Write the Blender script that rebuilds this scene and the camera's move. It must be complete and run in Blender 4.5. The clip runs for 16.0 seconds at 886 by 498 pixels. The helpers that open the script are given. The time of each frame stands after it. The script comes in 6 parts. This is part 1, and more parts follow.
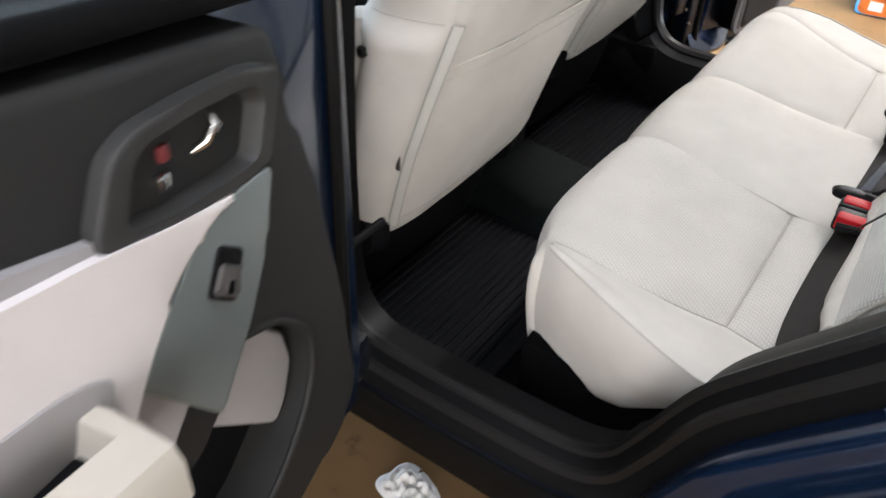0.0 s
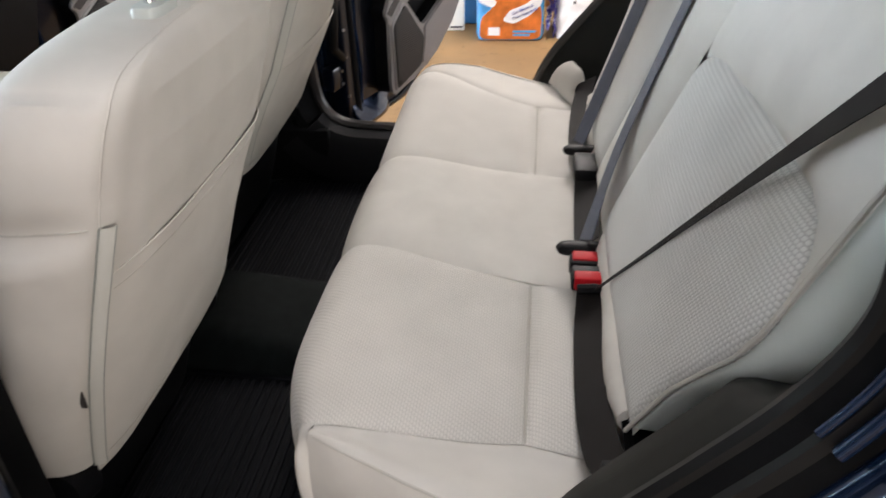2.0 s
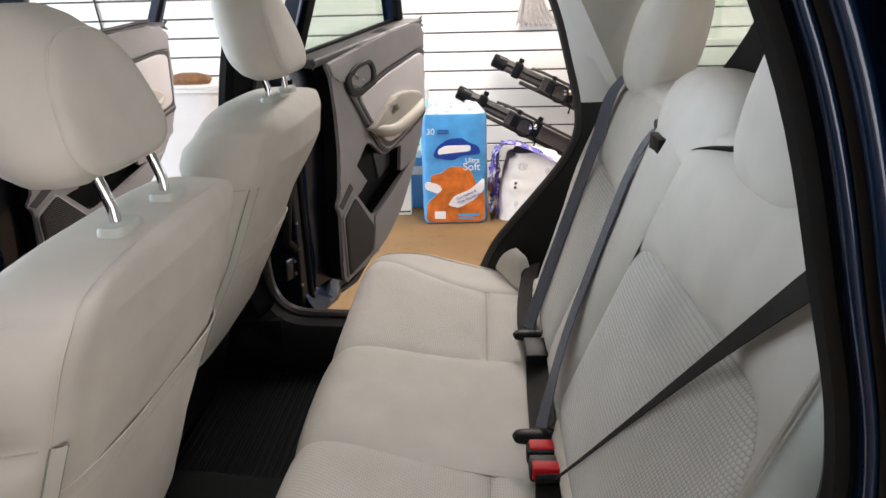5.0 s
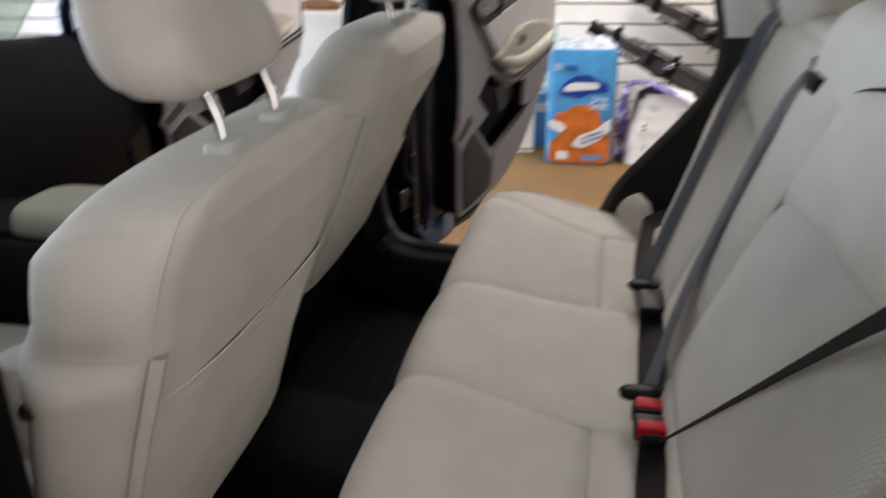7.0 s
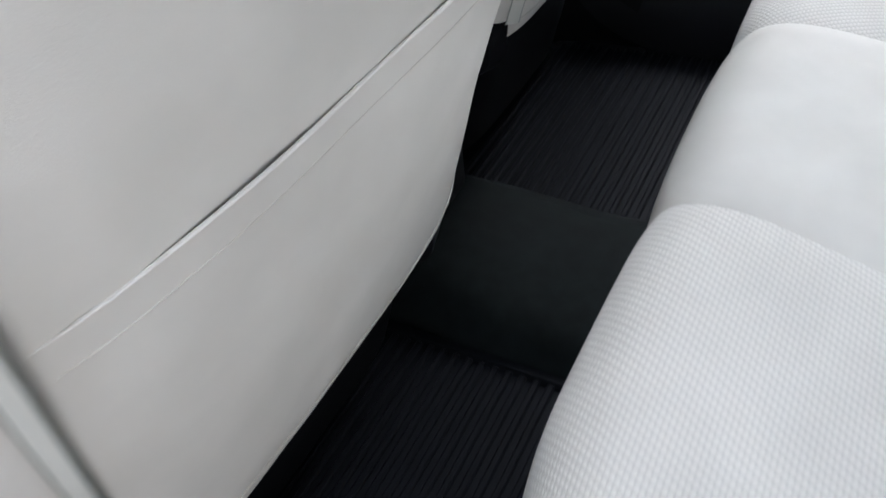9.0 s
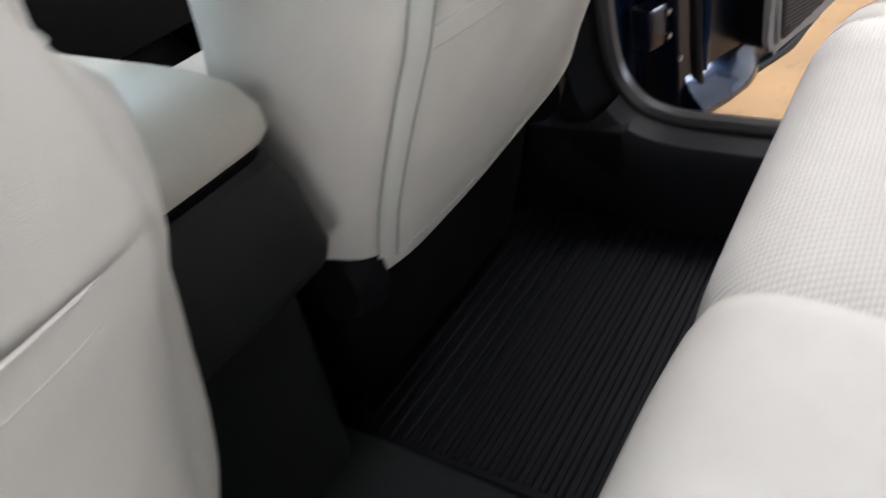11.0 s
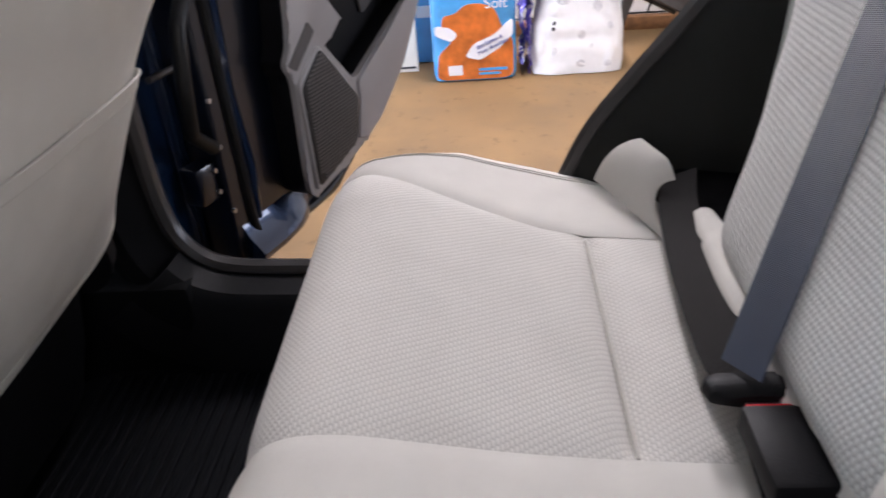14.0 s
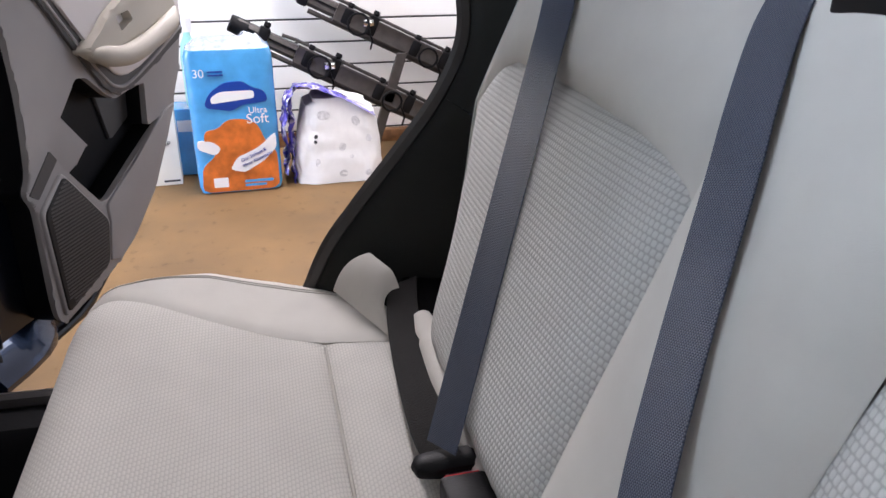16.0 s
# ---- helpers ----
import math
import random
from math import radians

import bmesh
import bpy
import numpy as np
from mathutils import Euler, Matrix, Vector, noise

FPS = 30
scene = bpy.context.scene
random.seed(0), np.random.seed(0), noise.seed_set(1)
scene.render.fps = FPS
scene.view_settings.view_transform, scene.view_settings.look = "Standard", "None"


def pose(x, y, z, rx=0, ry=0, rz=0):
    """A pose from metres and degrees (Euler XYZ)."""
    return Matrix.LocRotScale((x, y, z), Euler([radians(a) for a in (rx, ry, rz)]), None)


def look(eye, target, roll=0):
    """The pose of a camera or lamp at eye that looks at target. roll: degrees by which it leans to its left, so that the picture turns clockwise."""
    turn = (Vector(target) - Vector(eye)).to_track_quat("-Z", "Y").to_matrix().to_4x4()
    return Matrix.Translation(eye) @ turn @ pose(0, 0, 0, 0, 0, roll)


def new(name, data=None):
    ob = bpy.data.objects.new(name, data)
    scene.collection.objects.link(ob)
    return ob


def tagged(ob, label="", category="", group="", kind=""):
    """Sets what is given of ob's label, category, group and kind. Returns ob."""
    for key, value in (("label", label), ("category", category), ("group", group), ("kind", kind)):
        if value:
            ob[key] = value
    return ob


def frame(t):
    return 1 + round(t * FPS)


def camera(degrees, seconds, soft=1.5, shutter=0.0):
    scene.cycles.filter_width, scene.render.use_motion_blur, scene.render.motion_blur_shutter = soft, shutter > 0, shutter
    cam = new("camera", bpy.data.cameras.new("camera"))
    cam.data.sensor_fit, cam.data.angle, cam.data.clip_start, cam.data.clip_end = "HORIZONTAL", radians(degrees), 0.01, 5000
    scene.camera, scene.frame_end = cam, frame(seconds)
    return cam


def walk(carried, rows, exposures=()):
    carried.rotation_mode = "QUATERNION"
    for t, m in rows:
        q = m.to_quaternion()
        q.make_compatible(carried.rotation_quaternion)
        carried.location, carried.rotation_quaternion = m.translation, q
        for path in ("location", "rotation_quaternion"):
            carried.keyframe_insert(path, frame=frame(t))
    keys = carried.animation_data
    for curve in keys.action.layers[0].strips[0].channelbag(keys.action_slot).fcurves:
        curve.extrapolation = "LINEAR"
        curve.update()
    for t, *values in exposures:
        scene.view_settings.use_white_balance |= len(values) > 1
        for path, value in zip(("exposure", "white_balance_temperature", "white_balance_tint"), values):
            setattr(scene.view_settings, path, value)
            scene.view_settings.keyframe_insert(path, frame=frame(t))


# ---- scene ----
cam = camera(61.5, 16.0, shutter=0.5)
# stops, white balance in kelvin, tint
EXPOSURES = [(0, 0.20, 6100, 13), (1.0, 0.12, 6150, 14), (1.5, -0.16, 6400, 15), (2.0, -0.27, 6400, 15), (4.0, -0.46, 6450, 15), (6.3, -1.0, 6700, 16), (7.0, -1.03, 6550, 15), (7.5, -0.58, 5750, 14), (8.0, -0.14, 5500, 11), (10.4, 0.32, 5550, 12), (11.2, 0.20, 6000, 15), (12.0, -0.02, 6100, 20), (13.5, -0.36, 5950, 21), (15.0, -0.34, 5950, 18), (16.0, -0.58, 6000, 20)]
PATH = [
    (0, (-1.410, -0.461, 1.414), (-0.089, 0.430, 0.205), 2.3),
    (0.5, (-1.275, -0.419, 1.407), (0.072, 0.384, 0.166), -0.4),
    (1, (-1.204, -0.402, 1.413), (0.275, 0.184, 0.202), 0.2),
    (1.5, (-1.200, -0.368, 1.422), (0.389, 0.008, 0.267), -2.0),
    (2, (-1.205, -0.354, 1.432), (0.458, -0.124, 0.345), -1.7),
    (2.5, (-1.208, -0.355, 1.439), (0.508, -0.246, 0.418), -1.3),
    (3, (-1.214, -0.354, 1.448), (0.560, -0.277, 0.526), -1.1),
    (3.5, (-1.215, -0.355, 1.458), (0.593, -0.266, 0.608), -0.9),
    (4, (-1.218, -0.354, 1.464), (0.620, -0.253, 0.681), -1.1),
    (6.3, (-1.215, -0.351, 1.478), (0.684, -0.244, 0.860), -1.6),
    (6.5, (-1.211, -0.353, 1.477), (0.680, -0.222, 0.840), -1.7),
    (7, (-1.165, -0.354, 1.450), (0.610, 0.058, 0.628), -1.2),
    (7.5, (-1.082, -0.335, 1.385), (0.418, 0.430, 0.306), -0.4),
    (7.8, (-0.995, -0.281, 1.341), (0.360, 0.518, 0.106), -3.8),
    (8, (-0.940, -0.242, 1.288), (0.404, 0.475, -0.008), -3.8),
    (8.2, (-0.905, -0.212, 1.255), (0.432, 0.508, -0.048), -5.4),
    (10.4, (-0.294, -0.141, 1.140), (0.788, 0.932, -0.155), -15.6),
    (11, (-0.245, -0.154, 1.127), (1.012, 0.888, -0.028), -13.8),
    (11.2, (-0.218, -0.150, 1.153), (1.100, 0.825, 0.007), -10.2),
    (11.5, (-0.219, -0.161, 1.145), (1.221, 0.776, 0.120), -11.0),
    (11.8, (-0.203, -0.147, 1.157), (1.343, 0.703, 0.215), -8.3),
    (12, (-0.207, -0.167, 1.167), (1.369, 0.680, 0.273), -9.2),
    (12.5, (-0.214, -0.194, 1.179), (1.431, 0.476, 0.260), -7.4),
    (13, (-0.227, -0.210, 1.182), (1.471, 0.234, 0.223), -5.7),
    (13.5, (-0.237, -0.223, 1.183), (1.476, 0.074, 0.195), -4.6),
    (14, (-0.247, -0.248, 1.184), (1.468, -0.105, 0.164), -4.4),
    (14.5, (-0.258, -0.277, 1.192), (1.464, -0.340, 0.177), -2.4),
    (15, (-0.287, -0.305, 1.214), (1.456, -0.559, 0.266), -2.2),
    (15.5, (-0.312, -0.319, 1.234), (1.456, -0.711, 0.385), -1.1),
    (16, (-0.345, -0.303, 1.247), (1.435, -0.743, 0.447), 0.1),
]
walk(cam, [(t, look(eye, target, roll)) for t, eye, target, roll in PATH], EXPOSURES)

# ---- light ----
world = bpy.data.worlds.new("garage_world")
scene.world = world
world.use_nodes = True
sky = world.node_tree.nodes.new("ShaderNodeTexSky")
sky.sky_type, sky.sun_disc = "NISHITA", False
sky.sun_elevation, sky.sun_rotation = radians(50), radians(200)
bg = world.node_tree.nodes["Background"]
world.node_tree.links.new(sky.outputs[0], bg.inputs[0])
bg.inputs[1].default_value = 0.12


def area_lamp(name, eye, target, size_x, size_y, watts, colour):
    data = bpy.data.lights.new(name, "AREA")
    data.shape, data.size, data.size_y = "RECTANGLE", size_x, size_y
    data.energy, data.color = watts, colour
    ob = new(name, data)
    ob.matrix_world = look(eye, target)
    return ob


# daylight through the garage door ahead of the car, then added unseen fill lamps
area_lamp("garage_opening_light", (0.9, 5.35, 1.30), (0.4, 0, 1.0), 4.2, 2.2, 620, (0.76, 0.87, 1.0))
# added fill from the near side, no opening known there
area_lamp("side_fill_light", (-4.3, -2.5, 1.2), (-0.2, 0.0, 0.95), 3.2, 2.0, 118, (1.0, 0.93, 0.83))
# added fill from behind, brightens the panels that face the rear
area_lamp("rear_fill_light", (2.5, -5.15, 1.55), (1.6, 0, 0.8), 1.9, 1.2, 75, (0.92, 0.96, 1.0))
# overhead fill added for the far wall and packs, source unknown
area_lamp("ceiling_fill_light", (2.9, -0.4, 2.5), (3.0, -0.4, 0), 0.25, 2.6, 155, (1.0, 0.94, 0.865))
area_lamp("ceiling_fill_light", (-1.9, -0.4, 2.5), (-1.7, -0.4, 0), 0.25, 2.6, 24, (0.95, 0.97, 1.0))


# ---- materials ----
def material(name, colour, rough=0.6, metal=0.0, vary=0.12, scale=6.0, grain=0.0, grain_scale=400.0, coat=0.0, coords="Object", fleck=0.0, spec=0.5):
    """Principled surface with two scales of colour variation and a fine bump."""
    m = bpy.data.materials.new(name)
    m.use_nodes = True
    t = m.node_tree
    b = t.nodes["Principled BSDF"]
    b.inputs["Roughness"].default_value, b.inputs["Metallic"].default_value = rough, metal
    b.inputs["Specular IOR Level"].default_value = spec
    b.inputs["Coat Weight"].default_value, b.inputs["Coat Roughness"].default_value = coat, 0.05
    co = t.nodes.new("ShaderNodeTexCoord")
    big, fine = t.nodes.new("ShaderNodeTexNoise"), t.nodes.new("ShaderNodeTexNoise")
    big.inputs["Scale"].default_value, big.inputs["Detail"].default_value = scale, 5
    fine.inputs["Scale"].default_value, fine.inputs["Detail"].default_value = grain_scale, 2
    for n in (big, fine):
        t.links.new(co.outputs[coords], n.inputs["Vector"])
    ramp = t.nodes.new("ShaderNodeMapRange")
    ramp.inputs["From Min"].default_value, ramp.inputs["From Max"].default_value = 0.3, 0.7
    ramp.inputs["To Min"].default_value, ramp.inputs["To Max"].default_value = 1 - vary, 1 + vary
    t.links.new(big.outputs["Fac"], ramp.inputs["Value"])
    mul = t.nodes.new("ShaderNodeVectorMath")
    mul.operation = "SCALE"
    mul.inputs[0].default_value = colour
    t.links.new(ramp.outputs[0], mul.inputs["Scale"])
    t.links.new(mul.outputs[0], b.inputs["Base Color"])
    if fleck:
        rr = t.nodes.new("ShaderNodeMapRange")
        rr.inputs["To Min"].default_value, rr.inputs["To Max"].default_value = max(0.02, rough - fleck), min(1, rough + fleck)
        t.links.new(big.outputs["Fac"], rr.inputs["Value"])
        t.links.new(rr.outputs[0], b.inputs["Roughness"])
    if grain:
        bump = t.nodes.new("ShaderNodeBump")
        bump.inputs["Strength"].default_value, bump.inputs["Distance"].default_value = grain, 0.001
        t.links.new(fine.outputs["Fac"], bump.inputs["Height"])
        t.links.new(bump.outputs[0], b.inputs["Normal"])
    return m


def mathn(t, op, a, b=None):
    n = t.nodes.new("ShaderNodeMath")
    n.operation = op
    for i, v in enumerate((a, b)):
        if v is None:
            continue
        if isinstance(v, (int, float)):
            n.inputs[i].default_value = v
        else:
            t.links.new(v, n.inputs[i])
    return n.outputs[0]


def woven(name, colour, du, dv, strength, rough=0.85, dark=0.75, stagger=0.5, sheen=0.2, spec=0.35):
    """Cloth of small raised knots in staggered rows, on UVs in metres."""
    m = material(name, colour, rough, vary=0.06, scale=9, spec=spec)
    t = m.node_tree
    b = t.nodes["Principled BSDF"]
    uv = t.nodes.new("ShaderNodeUVMap")
    sep = t.nodes.new("ShaderNodeSeparateXYZ")
    t.links.new(uv.outputs[0], sep.inputs[0])
    v = mathn(t, "DIVIDE", sep.outputs[1], dv)
    row = mathn(t, "FLOOR", v)
    u = mathn(t, "ADD", mathn(t, "DIVIDE", sep.outputs[0], du), mathn(t, "MULTIPLY", row, stagger))
    su = mathn(t, "ABSOLUTE", mathn(t, "SINE", mathn(t, "MULTIPLY", u, math.pi)))
    sv = mathn(t, "ABSOLUTE", mathn(t, "SINE", mathn(t, "MULTIPLY", v, math.pi)))
    h = mathn(t, "MULTIPLY", su, sv)
    bump = t.nodes.new("ShaderNodeBump")
    bump.inputs["Strength"].default_value, bump.inputs["Distance"].default_value = strength, 0.0012
    t.links.new(h, bump.inputs["Height"])
    t.links.new(bump.outputs[0], b.inputs["Normal"])
    old = b.inputs["Base Color"].links[0].from_socket
    mix = t.nodes.new("ShaderNodeMix")
    mix.data_type = "RGBA"
    mix.blend_type = "MULTIPLY"
    mix.inputs[0].default_value = 1.0
    gap = t.nodes.new("ShaderNodeMapRange")
    gap.inputs["From Max"].default_value = 0.5
    gap.inputs["To Min"].default_value = dark
    t.links.new(h, gap.inputs["Value"])
    t.links.new(old, mix.inputs[6])
    t.links.new(gap.outputs[0], mix.inputs[7])
    t.links.new(mix.outputs[2], b.inputs["Base Color"])
    b.inputs["Sheen Weight"].default_value = sheen
    return m


def blotch(m, other, scale, lo, hi):
    """Lay patches of a second print colour over a material."""
    t = m.node_tree
    b = t.nodes["Principled BSDF"]
    old = b.inputs["Base Color"].links[0].from_socket
    co, n = t.nodes.new("ShaderNodeTexCoord"), t.nodes.new("ShaderNodeTexNoise")
    n.inputs["Scale"].default_value, n.inputs["Detail"].default_value, n.inputs["Distortion"].default_value = scale, 3, 1.5
    t.links.new(co.outputs["Object"], n.inputs["Vector"])
    r = t.nodes.new("ShaderNodeMapRange")
    r.inputs["From Min"].default_value, r.inputs["From Max"].default_value = lo, hi
    t.links.new(n.outputs["Fac"], r.inputs["Value"])
    mix = t.nodes.new("ShaderNodeMix")
    mix.data_type = "RGBA"
    mix.inputs[7].default_value = (*other, 1)
    t.links.new(r.outputs[0], mix.inputs[0])
    t.links.new(old, mix.inputs[6])
    t.links.new(mix.outputs[2], b.inputs["Base Color"])
    return m


def glass(name, tint):
    m = bpy.data.materials.new(name)
    m.use_nodes = True
    b = m.node_tree.nodes["Principled BSDF"]
    b.inputs["Base Color"].default_value = (*tint, 1)
    b.inputs["Transmission Weight"].default_value, b.inputs["Roughness"].default_value, b.inputs["IOR"].default_value = 1.0, 0.02, 1.45
    return m


CLOTH = material("seat_cloth", (0.60, 0.575, 0.53), 0.75, vary=0.05, scale=14, grain=0.3, grain_scale=1400, spec=0.3)
CLOTH_SIDE = material("seat_side_cloth", (0.50, 0.53, 0.50), 0.62, vary=0.05, scale=14, grain=0.25, grain_scale=1400, spec=0.3)
WEAVE = woven("woven_insert_cloth", (0.62, 0.595, 0.55), 0.0078, 0.0040, 0.42, dark=0.80, stagger=0.3)
WEAVE_BACK = woven("woven_backrest_cloth", (0.64, 0.635, 0.61), 0.0052, 0.0058, 0.7, dark=0.72)
THREAD = material("stitching", (0.46, 0.44, 0.395), 0.8, vary=0.05)
ZIP = material("zip_tape", (0.535, 0.53, 0.485), 0.7, vary=0.05, grain=0.2, grain_scale=900, spec=0.3)
PIPING = material("piping_strip", (0.26, 0.275, 0.25), 0.6, vary=0.08, spec=0.3)
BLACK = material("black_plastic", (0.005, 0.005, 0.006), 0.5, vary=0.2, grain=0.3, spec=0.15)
ARCH = material("arch_trim_plastic", (0.013, 0.0135, 0.0115), 0.55, vary=0.12, grain=0.5, grain_scale=700, spec=0.2)
TRIM = material("dark_trim_plastic", (0.0045, 0.0046, 0.005), 0.6, vary=0.15, grain=0.5, grain_scale=700, spec=0.08)
RUBBER = material("rubber_seal", (0.008, 0.008, 0.008), 0.42, vary=0.1, spec=0.25)
# black seal rubber lightened, the grey highlight is in its colour
SEAL_LIT = material("lit_rubber_seal", (0.040, 0.037, 0.036), 0.32, vary=0.1, spec=0.5)
# GREY: the door plastic of PANEL, darkened for the shaded near side
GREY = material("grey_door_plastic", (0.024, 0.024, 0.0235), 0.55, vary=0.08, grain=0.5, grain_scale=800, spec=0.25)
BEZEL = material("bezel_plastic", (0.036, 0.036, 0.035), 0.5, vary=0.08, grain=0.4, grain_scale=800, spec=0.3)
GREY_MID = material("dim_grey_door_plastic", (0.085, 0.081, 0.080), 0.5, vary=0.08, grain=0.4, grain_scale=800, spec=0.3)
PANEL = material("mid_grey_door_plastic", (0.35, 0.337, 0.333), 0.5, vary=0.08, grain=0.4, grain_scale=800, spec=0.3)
GREY_LIGHT = material("pale_grey_plastic", (0.36, 0.347, 0.345), 0.45, vary=0.08, grain=0.3, grain_scale=800, spec=0.35)
SATIN = material("satin_switch_panel", (0.22, 0.25, 0.25), 0.32, metal=0.3, vary=0.05)
PILLAR = material("pale_pillar_trim", (0.68, 0.67, 0.63), 0.6, vary=0.05, grain=0.3)
DOOR_CLOTH = material("door_insert_leather", (0.74, 0.70, 0.69), 0.6, vary=0.04, grain=0.35, grain_scale=420)
ARM = material("armrest_vinyl", (0.52, 0.485, 0.42), 0.55, vary=0.05, grain=0.4, grain_scale=500, spec=0.3)
CONSOLE = material("console_plastic", (0.012, 0.0125, 0.0125), 0.5, vary=0.1, grain=0.5, grain_scale=700, spec=0.25)
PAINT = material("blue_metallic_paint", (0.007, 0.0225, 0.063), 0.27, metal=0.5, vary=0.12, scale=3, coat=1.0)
# the same blue paint again, with the shade put into its colour
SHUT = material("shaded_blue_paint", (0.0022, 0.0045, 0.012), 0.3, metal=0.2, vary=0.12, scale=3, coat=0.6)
CHROME = material("chrome", (0.72, 0.72, 0.73), 0.12, metal=1.0, vary=0.05)
STEEL = material("bare_steel", (0.45, 0.45, 0.46), 0.3, metal=1.0, vary=0.1)
RED = material("red_release_button", (0.50, 0.008, 0.014), 0.55, vary=0.05, spec=0.2)
LOCK_RED = material("dull_red_plastic", (0.20, 0.035, 0.04), 0.5)
MAT = material("black_rubber_mat", (0.004, 0.0045, 0.006), 0.55, vary=0.2, scale=25, grain=0.4, spec=0.10)
CARPET = material("black_carpet", (0.003, 0.003, 0.0034), 0.95, vary=0.3, scale=60, grain=1.0, grain_scale=900, spec=0.04)
# slightly lighter and more blue-green than the floor carpet
TUNNEL = material("tunnel_carpet", (0.0055, 0.0075, 0.0072), 0.8, vary=0.3, scale=40, grain=0.8, grain_scale=900, spec=0.12)
FLOOR = material("tan_garage_floor", (0.200, 0.120, 0.051), 0.6, vary=0.2, scale=2.6, grain=0.5, grain_scale=120, fleck=0.15, spec=0.25)
WALL = material("white_wall_board", (0.84, 0.83, 0.80), 0.6, vary=0.04, scale=3, grain=0.2)
JOINT = material("dark_wall_joint", (0.05, 0.05, 0.05), 0.8)
PLAIN_WALL = material("garage_wall_paint", (0.62, 0.60, 0.56), 0.8, vary=0.05, scale=2)
CEILING = material("garage_ceiling_paint", (0.7, 0.69, 0.66), 0.9, vary=0.04, scale=2)
GLASS = glass("green_tinted_glass", (0.62, 0.72, 0.62))
GLASS_DARK = glass("dark_tinted_glass", (0.10, 0.12, 0.11))
# WEB has the lit lengths' blue sheen in its colour, WEB_DARK has none
WEB = woven("sheened_belt_webbing", (0.050, 0.068, 0.116), 0.0024, 0.0016, 0.6, rough=0.36, dark=0.55, sheen=0.08)
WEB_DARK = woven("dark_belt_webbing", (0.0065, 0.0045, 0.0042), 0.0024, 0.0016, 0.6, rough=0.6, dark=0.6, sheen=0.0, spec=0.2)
FILM_BLUE = material("blue_plastic_film", (0.075, 0.34, 0.68), 0.26, vary=0.16, scale=9, grain=0.9, grain_scale=45, coat=0.5)
FILM_NAVY = material("navy_print", (0.01, 0.05, 0.30), 0.35, vary=0.05)
FILM_WHITE = material("white_print", (0.80, 0.80, 0.80), 0.4, vary=0.04)
FILM_ORANGE = material("orange_print", (0.58, 0.15, 0.025), 0.3, vary=0.40, scale=13, grain=0.8, grain_scale=45, coat=0.4)
FILM_CLEAR = material("crumpled_clear_film", (0.30, 0.36, 0.42), 0.18, vary=0.35, scale=26, grain=1.0, grain_scale=60, coat=0.6)
FILM_PURPLE = blotch(material("purple_print_film", (0.12, 0.10, 0.46), 0.22, vary=0.3, scale=30, grain=0.9, grain_scale=60, coat=0.5), (0.56, 0.54, 0.70), 11, 0.52, 0.60)
SPOT = material("grey_print", (0.60, 0.59, 0.585), 0.6, vary=0.2, scale=60)
PAPER = material("white_paper_wrap", (0.80, 0.79, 0.77), 0.5, vary=0.06, scale=12, grain=0.3, grain_scale=60)
CARD = material("white_cardboard", (0.74, 0.71, 0.62), 0.7, vary=0.05)
PRINT = material("black_print", (0.03, 0.03, 0.03), 0.6, vary=0.05)
RACK = material("rack_black_metal", (0.050, 0.044, 0.041), 0.4, metal=0.2, vary=0.2, scale=20)
TEAL = material("teal_bottle_plastic", (0.30, 0.62, 0.56), 0.3, vary=0.1)
STRAW = material("broom_bristles", (0.40, 0.38, 0.36), 0.9, vary=0.12, scale=30, grain=0.8, grain_scale=200)
BROWN = material("brown_leather", (0.20, 0.09, 0.03), 0.6, vary=0.3, scale=30)
BIN = material("white_bin_plastic", (0.80, 0.80, 0.78), 0.35, vary=0.03)
t = FLOOR.node_tree
co, spot = t.nodes.new("ShaderNodeTexCoord"), t.nodes.new("ShaderNodeTexNoise")
spot.inputs["Scale"].default_value, spot.inputs["Detail"].default_value, spot.inputs["Roughness"].default_value = 14, 6, 0.7
t.links.new(co.outputs["Object"], spot.inputs["Vector"])
rng = t.nodes.new("ShaderNodeMapRange")
rng.inputs["From Min"].default_value, rng.inputs["From Max"].default_value = 0.58, 0.72
rng.inputs["To Min"].default_value, rng.inputs["To Max"].default_value = 1.0, 0.55
t.links.new(spot.outputs["Fac"], rng.inputs["Value"])
stain = t.nodes.new("ShaderNodeVectorMath")
stain.operation = "SCALE"
b = t.nodes["Principled BSDF"]
t.links.new(b.inputs["Base Color"].links[0].from_socket, stain.inputs[0])
t.links.new(rng.outputs[0], stain.inputs["Scale"])
t.links.new(stain.outputs[0], b.inputs["Base Color"])
GLOW = bpy.data.materials.new("lamp_tube")
GLOW.use_nodes = True
GLOW.node_tree.nodes["Principled BSDF"].inputs["Emission Color"].default_value = (1, 0.98, 0.95, 1)
GLOW.node_tree.nodes["Principled BSDF"].inputs["Emission Strength"].default_value = 6


# ---- builders ----
def part(name, bm, mat, parent=None, label="", smooth=True, normals=True):
    if normals:
        bmesh.ops.recalc_face_normals(bm, faces=bm.faces)
    me = bpy.data.meshes.new(name)
    bm.to_mesh(me)
    bm.free()
    me.materials.append(mat)
    if smooth:
        me.shade_smooth()
        me.set_sharp_from_angle(angle=radians(38))
    ob = new(name, me)
    if parent is not None:
        ob.parent = parent
    if label:
        tagged(ob, label)
    return ob


def thing(name, at, label, category, group="", kind="", rz=0):
    ob = new(name)
    ob.empty_display_size = 0.05
    ob.matrix_world = pose(*at, 0, 0, rz)
    return tagged(ob, label, category, group, kind)


